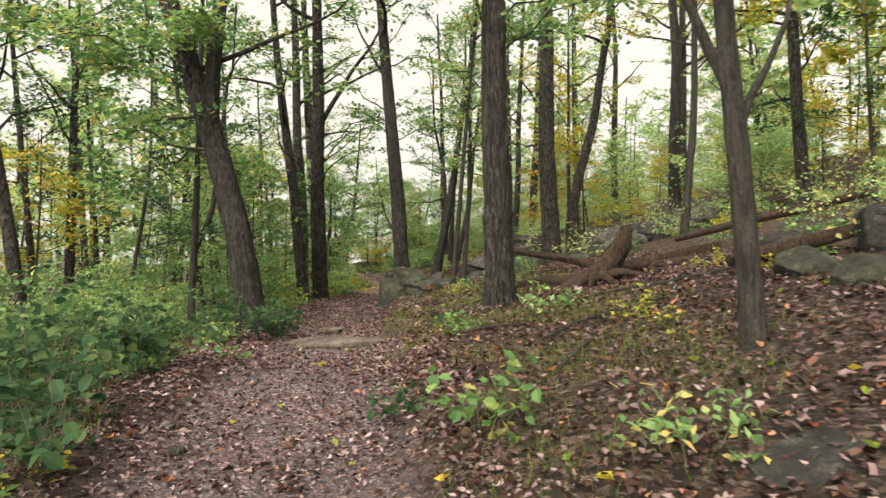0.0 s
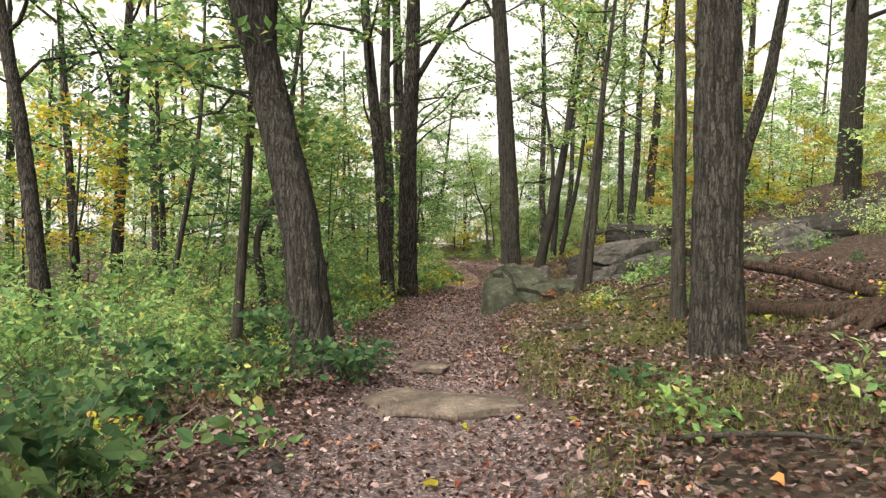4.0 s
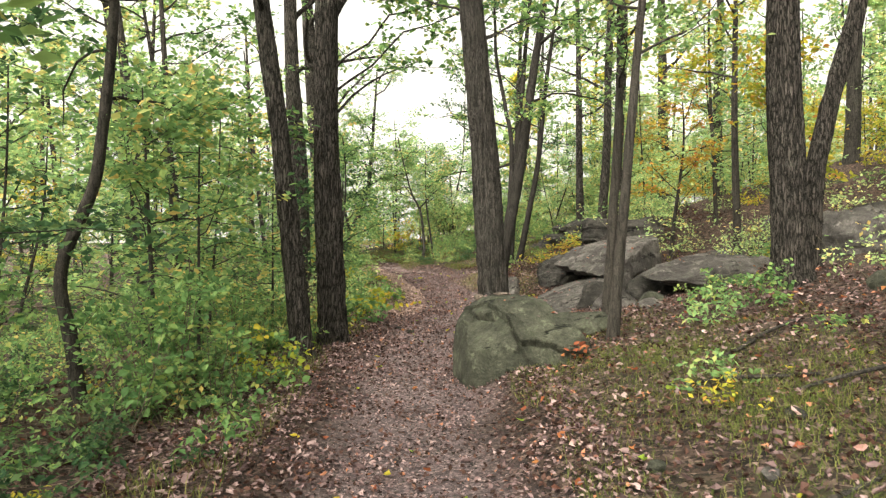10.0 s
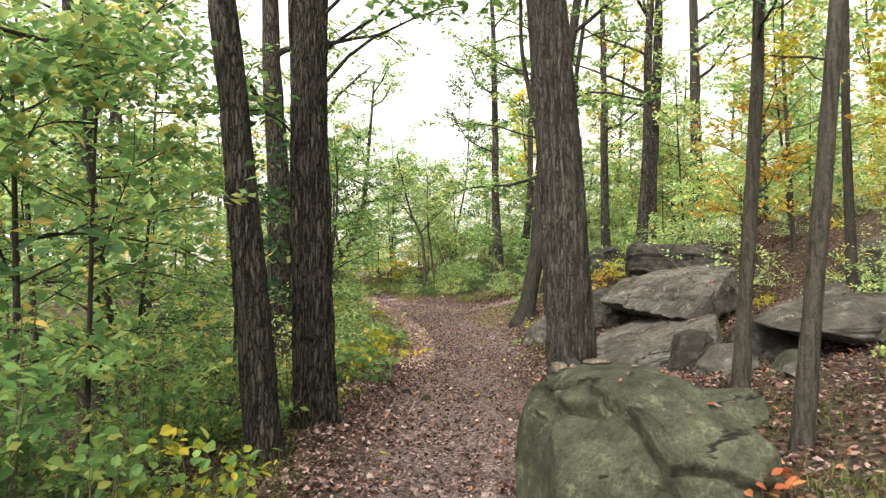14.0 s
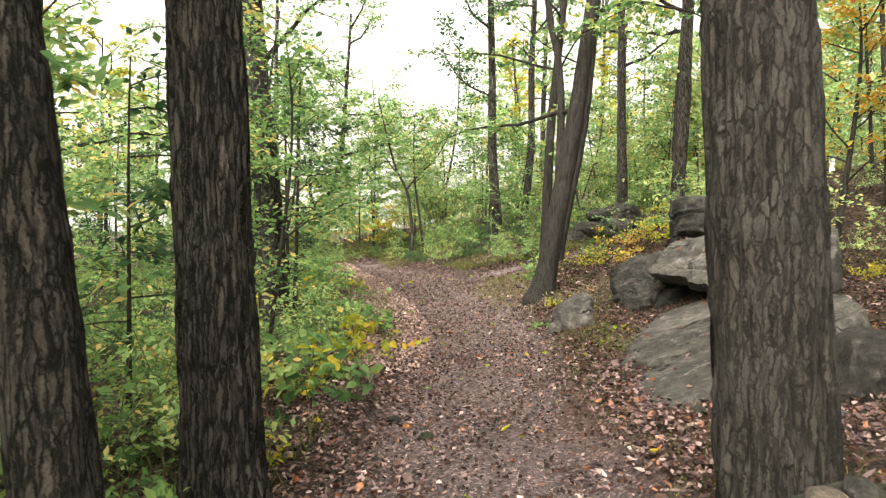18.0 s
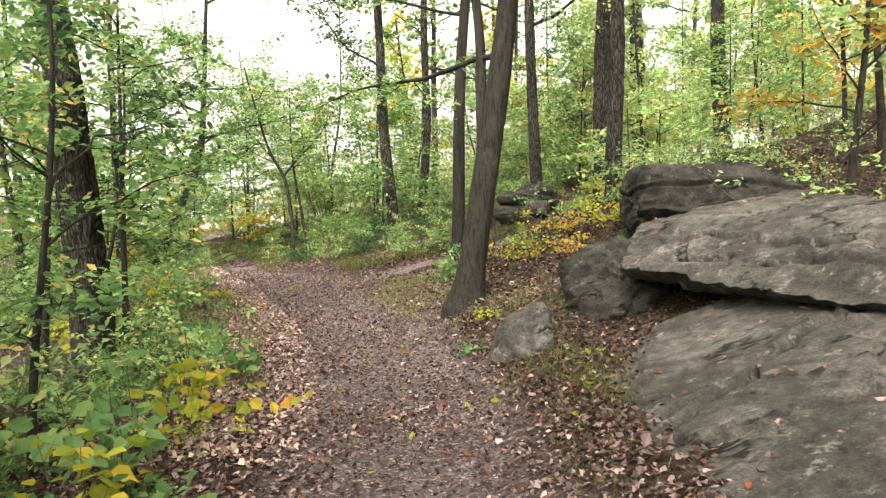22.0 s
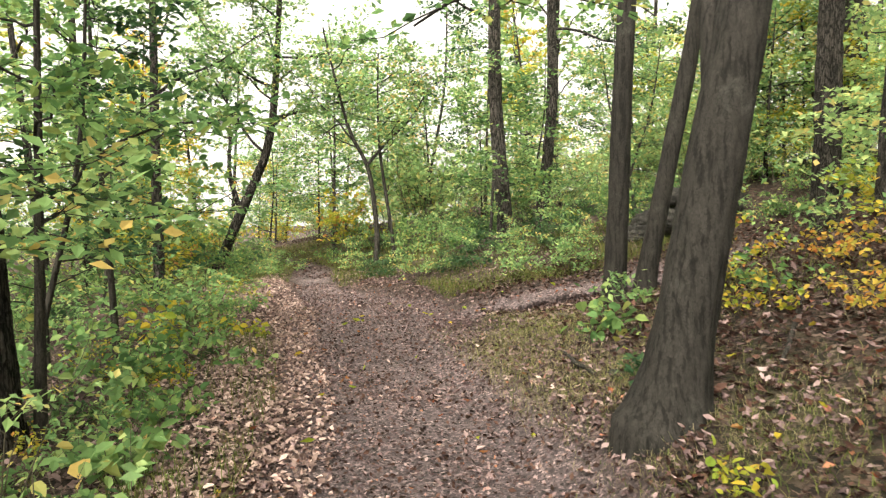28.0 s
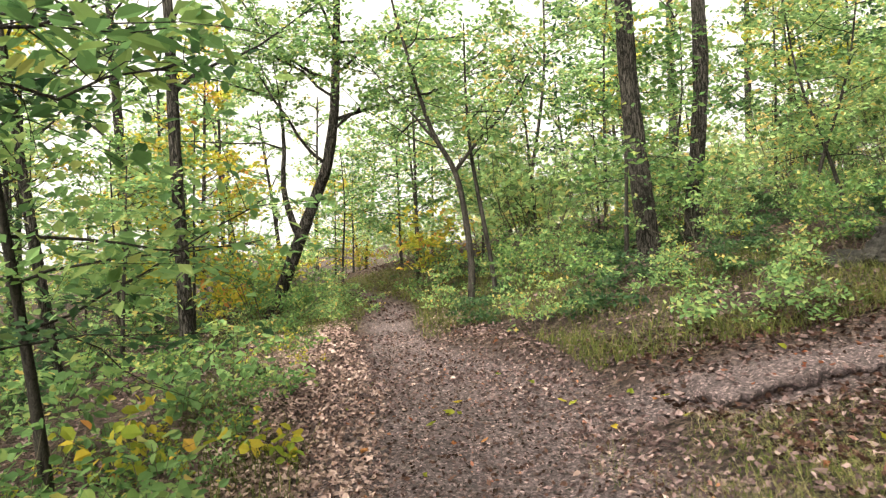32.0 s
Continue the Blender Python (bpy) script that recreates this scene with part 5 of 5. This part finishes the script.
scatter(BACK, spots(68, -40, 36, 24, 75, 3.0, 11, lambda x, y: abs(u_of(x, y)) > 9 and not in_sky_gap(x, y) and (y > 40 or abs(x) > 11) and (x < 7 or (x * 7.3) % 1 < 0.5)) + spots(3, -17, -10.5, 30, 46, 2.5, 22, lambda x, y: not in_sky_gap(x, y)) + spots(6, -26, -10, 6, 24, 3.2, 12, lambda x, y: True) + spots(11, 9, 24, 5, 17, 2.8, 13, lambda x, y: True) + spots(8, -20, 20, -22, -10, 4, 14, lambda x, y: True))

# single plants by the trail's edge
HERO = [
    (0.0, 1.6, 0.7, 0.5, LEAF_BLUE, 0.1, 9, 16), (-0.55, 2.4, 0.8, 0.5, LEAF_BLUE, 0.08, 11, 22), (-0.9, 4.0, 0.9, 0.6, LEAF_BLUE, 0.09, 12, 24), (-1.0, 2.9, 1.15, 0.6, LEAF_BLUE, 0.09, 12, 24), (-1.8, 3.6, 1.35, 0.7, LEAF_BLUE, 0.08, 12, 30), (1.9, 2.6, 0.3, 0.3, LEAF_BLUE, 0.06, 8, 12), (2.4, 1.9, 0.45, 0.3, LEAF_GREEN, 0.07, 8, 12),
    (1.5, 24.7, 0.5, 0.6, LEAF_ORANGE, 0.045, 12, 26), (1.0, 25.4, 0.4, 0.5, LEAF_YELLOW, 0.045, 10, 22), (2.3, 25.3, 0.55, 0.7, LEAF_YELLOW, 0.05, 12, 28), (1.9, 27.8, 0.35, 0.6, LEAF_FAR, 0.06, 10, 20), (2.6, 28.4, 0.4, 0.7, LEAF_YELLOW, 0.06, 10, 22), (1.6, 27.1, 0.55, 0.6, LEAF_YELLOW, 0.055, 10, 24), (3.2, 27.2, 0.9, 0.7, LEAF_YELLOW, 0.075, 9, 24), (1.9, 25.9, 0.45, 0.6, LEAF_ORANGE, 0.045, 11, 24), (2.9, 26.3, 0.6, 0.7, LEAF_YELLOW, 0.055, 11, 26), (1.2, 26.2, 0.3, 0.4, LEAF_YELLOW, 0.04, 9, 16), (3.5, 28.9, 0.4, 0.6, LEAF_FAR, 0.06, 9, 20), (-0.5, 5.2, 0.35, 0.4, LEAF_MID, 0.09, 4, 5),
    (-1.0, 6.5, 0.75, 0.55, LEAF_BLUE, 0.07, 14, 30), (-0.55, 7.2, 0.5, 0.4, LEAF_BLUE, 0.07, 12, 24), (-1.5, 5.6, 0.8, 0.7, LEAF_BLUE, 0.08, 12, 24), (-3.0, 13.5, 0.9, 0.7, LEAF_GREEN, 0.085, 9, 24),
    (-2.9, 12.4, 0.6, 0.6, LEAF_GREEN, 0.08, 10, 18), (-2.5, 12.7, 0.85, 0.6, LEAF_GREEN, 0.075, 9, 22), (-2.25, 13.4, 0.7, 0.5, LEAF_YELLOW, 0.07, 8, 18), (-3.2, 12.0, 0.9, 0.6, LEAF_GREEN, 0.08, 9, 20), (-2.65, 20.0, 0.85, 0.7, LEAF_MID, 0.12, 9, 16), (-2.55, 21.2, 0.6, 0.5, LEAF_YELLOW, 0.12, 8, 12), (-2.7, 19.3, 0.6, 0.5, LEAF_YELLOW, 0.1, 7, 12), (-2.9, 23.2, 0.45, 0.4, LEAF_MID, 0.09, 6, 9), (-2.4, 18.6, 0.5, 0.5, LEAF_GREEN, 0.12, 7, 12),
    (-2.45, 22.3, 0.5, 0.4, LEAF_GREEN, 0.11, 6, 9), (-3.2, 24.2, 0.55, 0.5, LEAF_MID, 0.12, 7, 12), (-3.6, 25.4, 0.5, 0.5, LEAF_GREEN, 0.09, 8, 12), (-4.2, 27.6, 0.6, 0.5, LEAF_MID, 0.1, 8, 14), (-4.9, 28.4, 0.7, 0.6, LEAF_YELLOW, 0.11, 8, 14), (-5.4, 29.8, 0.7, 0.6, LEAF_MID, 0.11, 8, 14), (-5.6, 31.2, 0.8, 0.6, LEAF_MID, 0.1, 8, 16), (-4.0, 23.4, 0.7, 0.6, LEAF_GREEN, 0.1, 8, 16), (-4.3, 26.8, 0.5, 0.5, LEAF_GREEN, 0.1, 8, 12), (-4.55, 29.3, 0.3, 0.35, LEAF_YELLOW, 0.055, 8, 12), (-4.1, 26.0, 0.45, 0.4, LEAF_MID, 0.11, 6, 9), (-3.4, 26.9, 0.25, 0.3, LEAF_MID, 0.1, 6, 8), (-4.6, 27.0, 0.7, 0.5, LEAF_GREEN, 0.11, 7, 12), (-5.0, 26.2, 0.9, 0.5, LEAF_MID, 0.1, 8, 14),
    (-3.9, 28.6, 0.3, 0.35, LEAF_YELLOW, 0.09, 6, 8), (-5.3, 27.6, 0.9, 0.6, LEAF_GREEN, 0.1, 8, 14), (-4.6, 30.6, 0.3, 0.35, LEAF_MID, 0.08, 7, 10), (-6.0, 29.0, 1.0, 0.6, LEAF_MID, 0.1, 8, 16), (-3.7, 24.6, 0.35, 0.4, LEAF_MID, 0.1, 6, 8), (-5.2, 25.2, 0.8, 0.6, LEAF_YELLOW, 0.11, 7, 13),
    (1.8, 6.8, 0.3, 0.35, LEAF_BLUE, 0.07, 8, 12), (0.1, 23.2, 0.25, 0.2, LEAF_YELLOW, 0.05, 5, 9), (-0.1, 22.6, 0.15, 0.2, LEAF_GREEN, 0.06, 4, 6), (0.05, 26.0, 0.35, 0.3, LEAF_GREEN, 0.09, 7, 12),
    (3.0, 14.1, 0.6, 0.5, LEAF_GREEN, 0.055, 12, 26), (2.6, 14.9, 0.55, 0.5, LEAF_GREEN, 0.055, 11, 24), (2.3, 13.9, 0.25, 0.4, LEAF_MID, 0.045, 9, 14)]
for k, (x, y, tall, spread, leaf, size, stems, leaves) in enumerate(HERO):
    kind = {LEAF_YELLOW.name: "yellowing", LEAF_BLUE.name: "blue-green", LEAF_MID.name: "light green", LEAF_GREEN.name: "green", LEAF_FAR.name: "bright green", LEAF_ORANGE.name: "orange-yellow"}[leaf.name]
    p = plant("plant", f"{kind} broad-leaved plant at the trail's edge", "plant", 700 + k, stems, tall, spread, leaf, size, leaves, 3, "", 0.5, 0.78, False, 0.5)
    p.matrix_world = pose(x, y, float(surface(x, y)[0]) - 0.02)
tree("sapling", -4.4, 25.2, 0.09, (0.03, 0.0), 4.6, BARK_SMOOTH, LEAF_GREEN, "sapling stretching leafy boughs over the trail", 741, 2.6, 5, 1.3, seg=12, step=0.15, leaf_size=0.105, leaf_n=12, sub=8, rough=0.02, fine=True,
     reach=[(1.9, 1.4, 0.5, 2.55, 0.016, 2.4), (2.1, 0.8, -0.9, 2.6, 0.014, 2.0), (1.7, 1.0, 1.7, 2.7, 0.016, 2.4)])
for k, (x, y, tall, leaf) in enumerate([(-3.5, 14.3, 3.4, LEAF_GREEN), (-4.3, 16.4, 4.0, LEAF_GREEN), (-4.0, 18.4, 3.2, LEAF_BLUE), (-5.0, 12.8, 3.6, LEAF_BLUE), (-4.9, 22.6, 3.6, LEAF_GREEN), (-6.0, 27.8, 3.4, LEAF_MID), (4.9, 29.6, 2.5, LEAF_FAR), (3.9, 28.6, 2.8, LEAF_FAR)]):
    tree("sapling", x, y, 0.05, (0.03, 0.02), tall, BARK_SMOOTH, leaf, "young sapling with level layers of broad leaves", 761 + k, tall * 0.18, 11, 1.1, seg=8, step=0.2, leaf_size=0.1, leaf_n=13, sub=6, rough=0.0, rise=(0.0, 0.3), group="layered saplings")
tree("sapling", 4.9, 18.6, 0.08, (-0.03, 0.0), 4.0, BARK_SMOOTH, LEAF_YELLOW, "yellow-leaved sapling above the rock slabs", 743, 1.2, 9, 1.2, seg=12, step=0.15, leaf_size=0.11, leaf_n=16, sub=7, rough=0.02, fine=True)
tree("sapling", 3.95, 22.6, 0.1, (0.02, 0.0), 3.6, BARK_SMOOTH, LEAF_ORANGE, "thin sapling with orange-yellow leaves growing behind the slabs", 745, 1.0, 11, 1.2, seg=12, step=0.15, leaf_size=0.1, leaf_n=15, sub=7, rough=0.02, fine=True)
# a spray of red leaves against the boulder
p = plant("plant", "small red-leaved seedling against the mossy boulder", "plant", 751, 4, 0.32, 0.2, LEAF_RED, 0.07, 5, 3, "", 0.5, 0.6)
p.matrix_world = pose(0.85, 13.35, float(surface(0.85, 13.35)[0]))


# ---- grass, fallen leaves, gravel ----
def grass(name, pts, tall, mat, label, seed, wide=0.006):
    rng = np.random.default_rng(seed)
    n = len(pts)
    a = rng.uniform(0, 2 * np.pi, n)
    out = np.stack([np.cos(a), np.sin(a), np.zeros(n)], 1)
    side = np.stack([-np.sin(a), np.cos(a), np.zeros(n)], 1)
    h = (tall * rng.uniform(0.5, 1.3, n))[:, None]
    base = np.asarray(pts) - np.array([0, 0, 0.01])
    up = np.array([0, 0, 1.0])
    mid = base + up * h * .5 + out * h * rng.uniform(.1, .5, n)[:, None]
    tip = base + up * h * rng.uniform(.25, 1.05, n)[:, None] + out * h * rng.uniform(.3, 1.3, n)[:, None]
    v = np.stack([base - side * wide, base + side * wide, mid + side * wide * .7, mid - side * wide * .7, tip], 1).reshape(-1, 3)
    b = np.arange(n)[:, None] * 5
    f = np.concatenate([b + np.array([[0, 1, 2]]), b + np.array([[0, 2, 3]]), b + np.array([[3, 2, 4]])])
    return tagged(new(name, mesh_np(name, v, f, False, mat)), label, "grass", kind="stuff")


def strewn(n, ylo, yhi, ulo, uhi, seed, dense=None):
    """Points on the ground by their place along and across the trail."""
    rng = np.random.default_rng(seed)
    y, u = rng.uniform(ylo, yhi, n), rng.uniform(ulo, uhi, n)
    if dense is not None:
        k = dense(u, y, rng.random(n))
        y, u = y[k], u[k]
    x = u + np.interp(y, XC_Y, XC_X)
    return np.stack([x, y, surface(x, y)], 1)


def litter(name, pts, size, mat, label, seed, flat=1.6, lift=0.012):
    """Fallen leaves: curled blades lying every way."""
    rng = np.random.default_rng(seed)
    q = np.asarray(pts) + np.array([0, 0, 1.0]) * (lift * rng.random(len(pts)))[:, None] + np.array([0, 0, 0.006])
    v, f = blades(q, size, rng, flat, 0.6, droop=0.0)
    v = v.reshape(-1, 7, 3)
    for k in range(6):
        v[:, k, :2] += size * rng.normal(size=(len(q), 2)) * 0.15
        v[:, k, 2] += size * rng.uniform(-0.02, 0.32, len(q))
    return tagged(new(name, mesh_np(name, v.reshape(-1, 3), f, False, mat)), label, "leaves", kind="stuff")


def tufty(u, y, r):
    return vnoise(np.stack([u * 1.6, y * 1.1, 0 * u], 1), 41) * 0.9 + 0.25 > r


grass("verge_grass", strewn(30000, 0, 38, -2.6, -1.1, 801, tufty), 0.19, GRASS, "green grass along the trail's edge", 802, 0.0035)
grass("verge_grass", strewn(80000, 2, 29, 0.9, 3.6, 803, lambda u, y, r: tufty(u, y, r) & (r < 1.6 - 0.33 * u)), 0.095, GRASS, "short patchy grass among leaf litter", 804, 0.003)
grass("verge_grass", strewn(20000, -1, 9, 0.75, 3.0, 847, lambda u, y, r: tufty(u, y, r) & (r < 1.5 - 0.42 * u)), 0.13, GRASS, "green grass along the slope side of the trail", 848, 0.0028)
grass("verge_grass", strewn(34000, 8.0, 13.8, 0.9, 4.0, 849, lambda u, y, r: vnoise(np.stack([u * 1.3, y * 1.3, 0 * u], 1), 51) * 0.9 + 0.45 > r), 0.08, GRASS, "short green grass patches beside the boulder", 850, 0.0026)
def drying(u, y, r):
    edge = vnoise(np.stack([u * 3.1, y * 3.1, 0 * u], 1), 57)
    fine = vnoise(np.stack([u * 9, y * 9, 0 * u], 1), 58)
    return (0.5 + 0.7 * vnoise(np.stack([u * 1.5, y * 1.5, 0 * u], 1), 53) + 0.5 * edge + 0.5 * fine) * np.clip((u - 0.75 - 0.25 * edge) / 0.5, 0, 1) * np.clip(1.9 - 0.55 * u, 0, 1) > r


grass("dry_grass", np.concatenate([strewn(22000, 23.4, 28.8, 0.7, 3.2, 851, drying), strewn(9000, 24.6, 27.6, 0.75, 1.7, 815, lambda u, y, r: r < 1.1 - 1.9 * np.abs(u - 1.15) - 0.3 * np.abs(y - 26.2))]), 0.1, GRASS_DRY, "pale dry grass tuft beside the trail", 806, 0.0014)
grass("verge_grass", strewn(22000, 23.2, 28.8, 0.7, 3.0, 853, drying), 0.075, GRASS, "short green blades among the dry grass", 854, 0.002)
litter("fallen_leaves", strewn(1800, 23.4, 29.0, 0.9, 3.2, 855), 0.045, LEAF_PALE, "dry leaves caught in the dry grass", 856, 1.2, 0.05)
grass("verge_grass", np.concatenate([strewn(22000, 29.9, 33.5, 1.35, 5.5, 807, lambda u, y, r: tufty(u, y, r) & (y > 30.1)), strewn(11000, 33, 44, 0.4, 3.0, 809), strewn(11000, 34, 46, -3.2, -0.5, 857)]), 0.2, GRASS, "green grass below the shrubs", 808, 0.0035)


def edge_heavy(u, y, r):
    patch = vnoise(np.stack([u * 1.5, y * 1.2, 0 * u], 1), 43)
    return r < np.clip(0.13 + 0.75 * np.clip(np.abs(u) - 0.3, 0, 1) ** 1.3 + 0.35 * (u < -0.7) + 0.6 * patch, 0.04, 1)


litter("fallen_leaves", strewn(38000, -1, 40, -2.2, 1.35, 811, edge_heavy), 0.047, LEAF_PALE, "dry brown leaves strewn over the trail", 812)
litter("fallen_leaves", strewn(9500, -1, 24, -2.1, 1.3, 845, edge_heavy), 0.045, LEAF_BROWN, "dark reddish-brown leaves trodden into the trail", 846)
litter("fallen_leaves", strewn(15000, 20, 35, -2.3, -0.6, 827, lambda u, y, r: r < 1.2 - 0.85 * np.abs(u + 1.3)), 0.047, LEAF_PALE_BRIGHT, "pale oak leaves drifted along the trail's edge", 828, 1.3, 0.03)
litter("fallen_leaves", strewn(5200, 23, 36, -5.0, -1.9, 837), 0.056, LEAF_PALE, "pale dry leaves under thin plants on the bank", 838, 1.3, 0.03)
tagged(new("leaf_crumbs", mesh_np("leaf_crumbs", *quick_blades(strewn(80000, -0.5, 34, -1.6, 1.3, 813, lambda u, y, r: r < 0.42 + 0.75 * vnoise(np.stack([u * 2, y * 1.6, 0 * u], 1), 47) + 0.5 * vnoise(np.stack([u * 5, y * 4, 0 * u], 1), 48)) + np.array([0, 0, 0.01]), 0.032, np.random.default_rng(814), 1.1), False, LEAF_PALE)), "crumbled brown leaf bits trodden into the trail", "leaves", kind="stuff")
tagged(new("leaf_crumbs", mesh_np("leaf_crumbs", *quick_blades(strewn(22000, -0.5, 34, -1.5, 1.2, 877) + np.array([0, 0, 0.012]), 0.04, np.random.default_rng(878), 1.1), False, LEAF_BROWN)), "dark leaf bits and crumbs trodden into the trail", "leaves", kind="stuff")
litter("fallen_leaves", strewn(32000, -1, 27, 1.0, 5.5, 817, lambda u, y, r: r < (1.05 - 0.13 * u) * np.where((y > 8) & (y < 13.8) & (u < 3.4), 0.5, 1.0) * np.where((y > 23.5) & (u < 3.0), 0.4, 1.0)), 0.046, LEAF_BROWN, "dry brown leaves covering the slope", 818, 1.2, 0.03)
litter("fallen_leaves", strewn(11000, -1, 24, 1.0, 5.5, 875), 0.045, LEAF_PALE, "pale dry leaves over the slope", 876, 1.3, 0.025)
litter("fallen_leaves", strewn(5000, -1, 23, -5, -1.4, 819), 0.065, LEAF_BROWN, "brown leaves under the undergrowth", 820, 1.2, 0.03)
litter("fallen_leaves", strewn(4500, 35, 46, -4, 6, 829), 0.06, LEAF_BROWN, "brown leaves beyond the bend", 830, 1.2, 0.02)
litter("fallen_leaves", strewn(3200, 27, 34, 1.2, 6, 821), 0.055, LEAF_PALE, "brown leaves along the side trail", 822, 1.2, 0.02)
litter("fallen_leaves", np.concatenate([strewn(1300, -1, 34, -2.0, 1.4, 861, edge_heavy), strewn(900, -1, 27, 1.2, 5, 863)]), 0.066, LEAF_PALE, "large curled oak leaves lying on the trail", 862, 1.5, 0.02)
litter("fallen_leaves", strewn(9000, 24, 31, 1.6, 7, 865, lambda u, y, r: r < 0.9), 0.055, LEAF_BROWN, "dry brown leaves on the slope past the beech", 866, 1.2, 0.03)
litter("fallen_leaves", strewn(3200, 16, 35, -1.6, 1.2, 871, edge_heavy), 0.047, LEAF_PALE_BRIGHT, "brightened pale dry leaves scattered over the trail", 872, 1.6, 0.015)
litter("fallen_leaves", strewn(1500, 16.3, 18.7, 0.9, 2.6, 873), 0.046, LEAF_PALE, "dry leaves on reddish dirt below the slabs", 874, 1.4, 0.02)
litter("red_leaves", strewn(480, 0, 30, -1.4, 6, 823), 0.06, LEAF_RED, "scattered orange and red fallen leaves", 824)
litter("yellow_leaves", strewn(240, 0, 32, -1.5, 5, 825), 0.075, LEAF_YELLOW, "scattered yellow fallen leaves", 826)
peb = strewn(4200, 1, 32, -0.75, 0.75, 831)
r = np.random.default_rng(832).uniform(0.005, 0.016, len(peb))[:, None]
OCT = np.array([(1, 0, 0), (0, 1, 0), (-1, 0, 0), (0, -1, 0), (0, 0, 0.7), (0, 0, -0.7)], float)
pv = (peb[:, None] + OCT[None] * r[:, None] * np.random.default_rng(833).uniform(0.6, 1.3, (len(peb), 6, 1))).reshape(-1, 3)
pf = (np.arange(len(peb))[:, None, None] * 6 + np.array([(0, 1, 4), (1, 2, 4), (2, 3, 4), (3, 0, 4), (1, 0, 5), (2, 1, 5), (3, 2, 5), (0, 3, 5)])[None]).reshape(-1, 3)
tagged(new("gravel", mesh_np("gravel", pv, pf, False, ROCK_DARK)), "dark gravel scattered down the middle of the trail", "gravel", kind="stuff")


# leaves lying on the rocks
on_rock, lr = [], np.random.default_rng(841)
for ob in [o for o in scene.objects if o.name.startswith(("rock_slab", "rock_block", "boulder", "earth_ledge")) and o.type == "MESH"]:
    co = np.empty(len(ob.data.vertices) * 3, np.float32)
    ob.data.vertices.foreach_get("co", co)
    co = co.reshape(-1, 3)
    tree_of = BVHTree.FromPolygons([ob.matrix_basis @ Vector(c) for c in co.tolist()], [tuple(p.vertices) for p in ob.data.polygons])
    lo, hi = co.min(0), co.max(0)
    for _ in range(int((140 if ob.name == "earth_ledge" else 13) * (hi[0] - lo[0]) * (hi[1] - lo[1]))):
        start = ob.matrix_basis @ Vector((lr.uniform(lo[0], hi[0]), lr.uniform(lo[1], hi[1]), hi[2]))
        start.z += 2
        place, normal, _, _ = tree_of.ray_cast(start, Vector((0, 0, -1)))
        if place and normal.z > 0.75 and place.z > float(surface(place.x, place.y)[0]):
            on_rock.append(tuple(place))
on_rock = np.array(on_rock)
litter("rock_leaves", on_rock[::2], 0.055, LEAF_PALE, "dry leaves lying on the rocks", 842, 2.0, 0.004)
litter("rock_leaves", on_rock[1::8], 0.05, LEAF_RED, "reddish leaves lying on the rocks", 843, 2.0, 0.004)
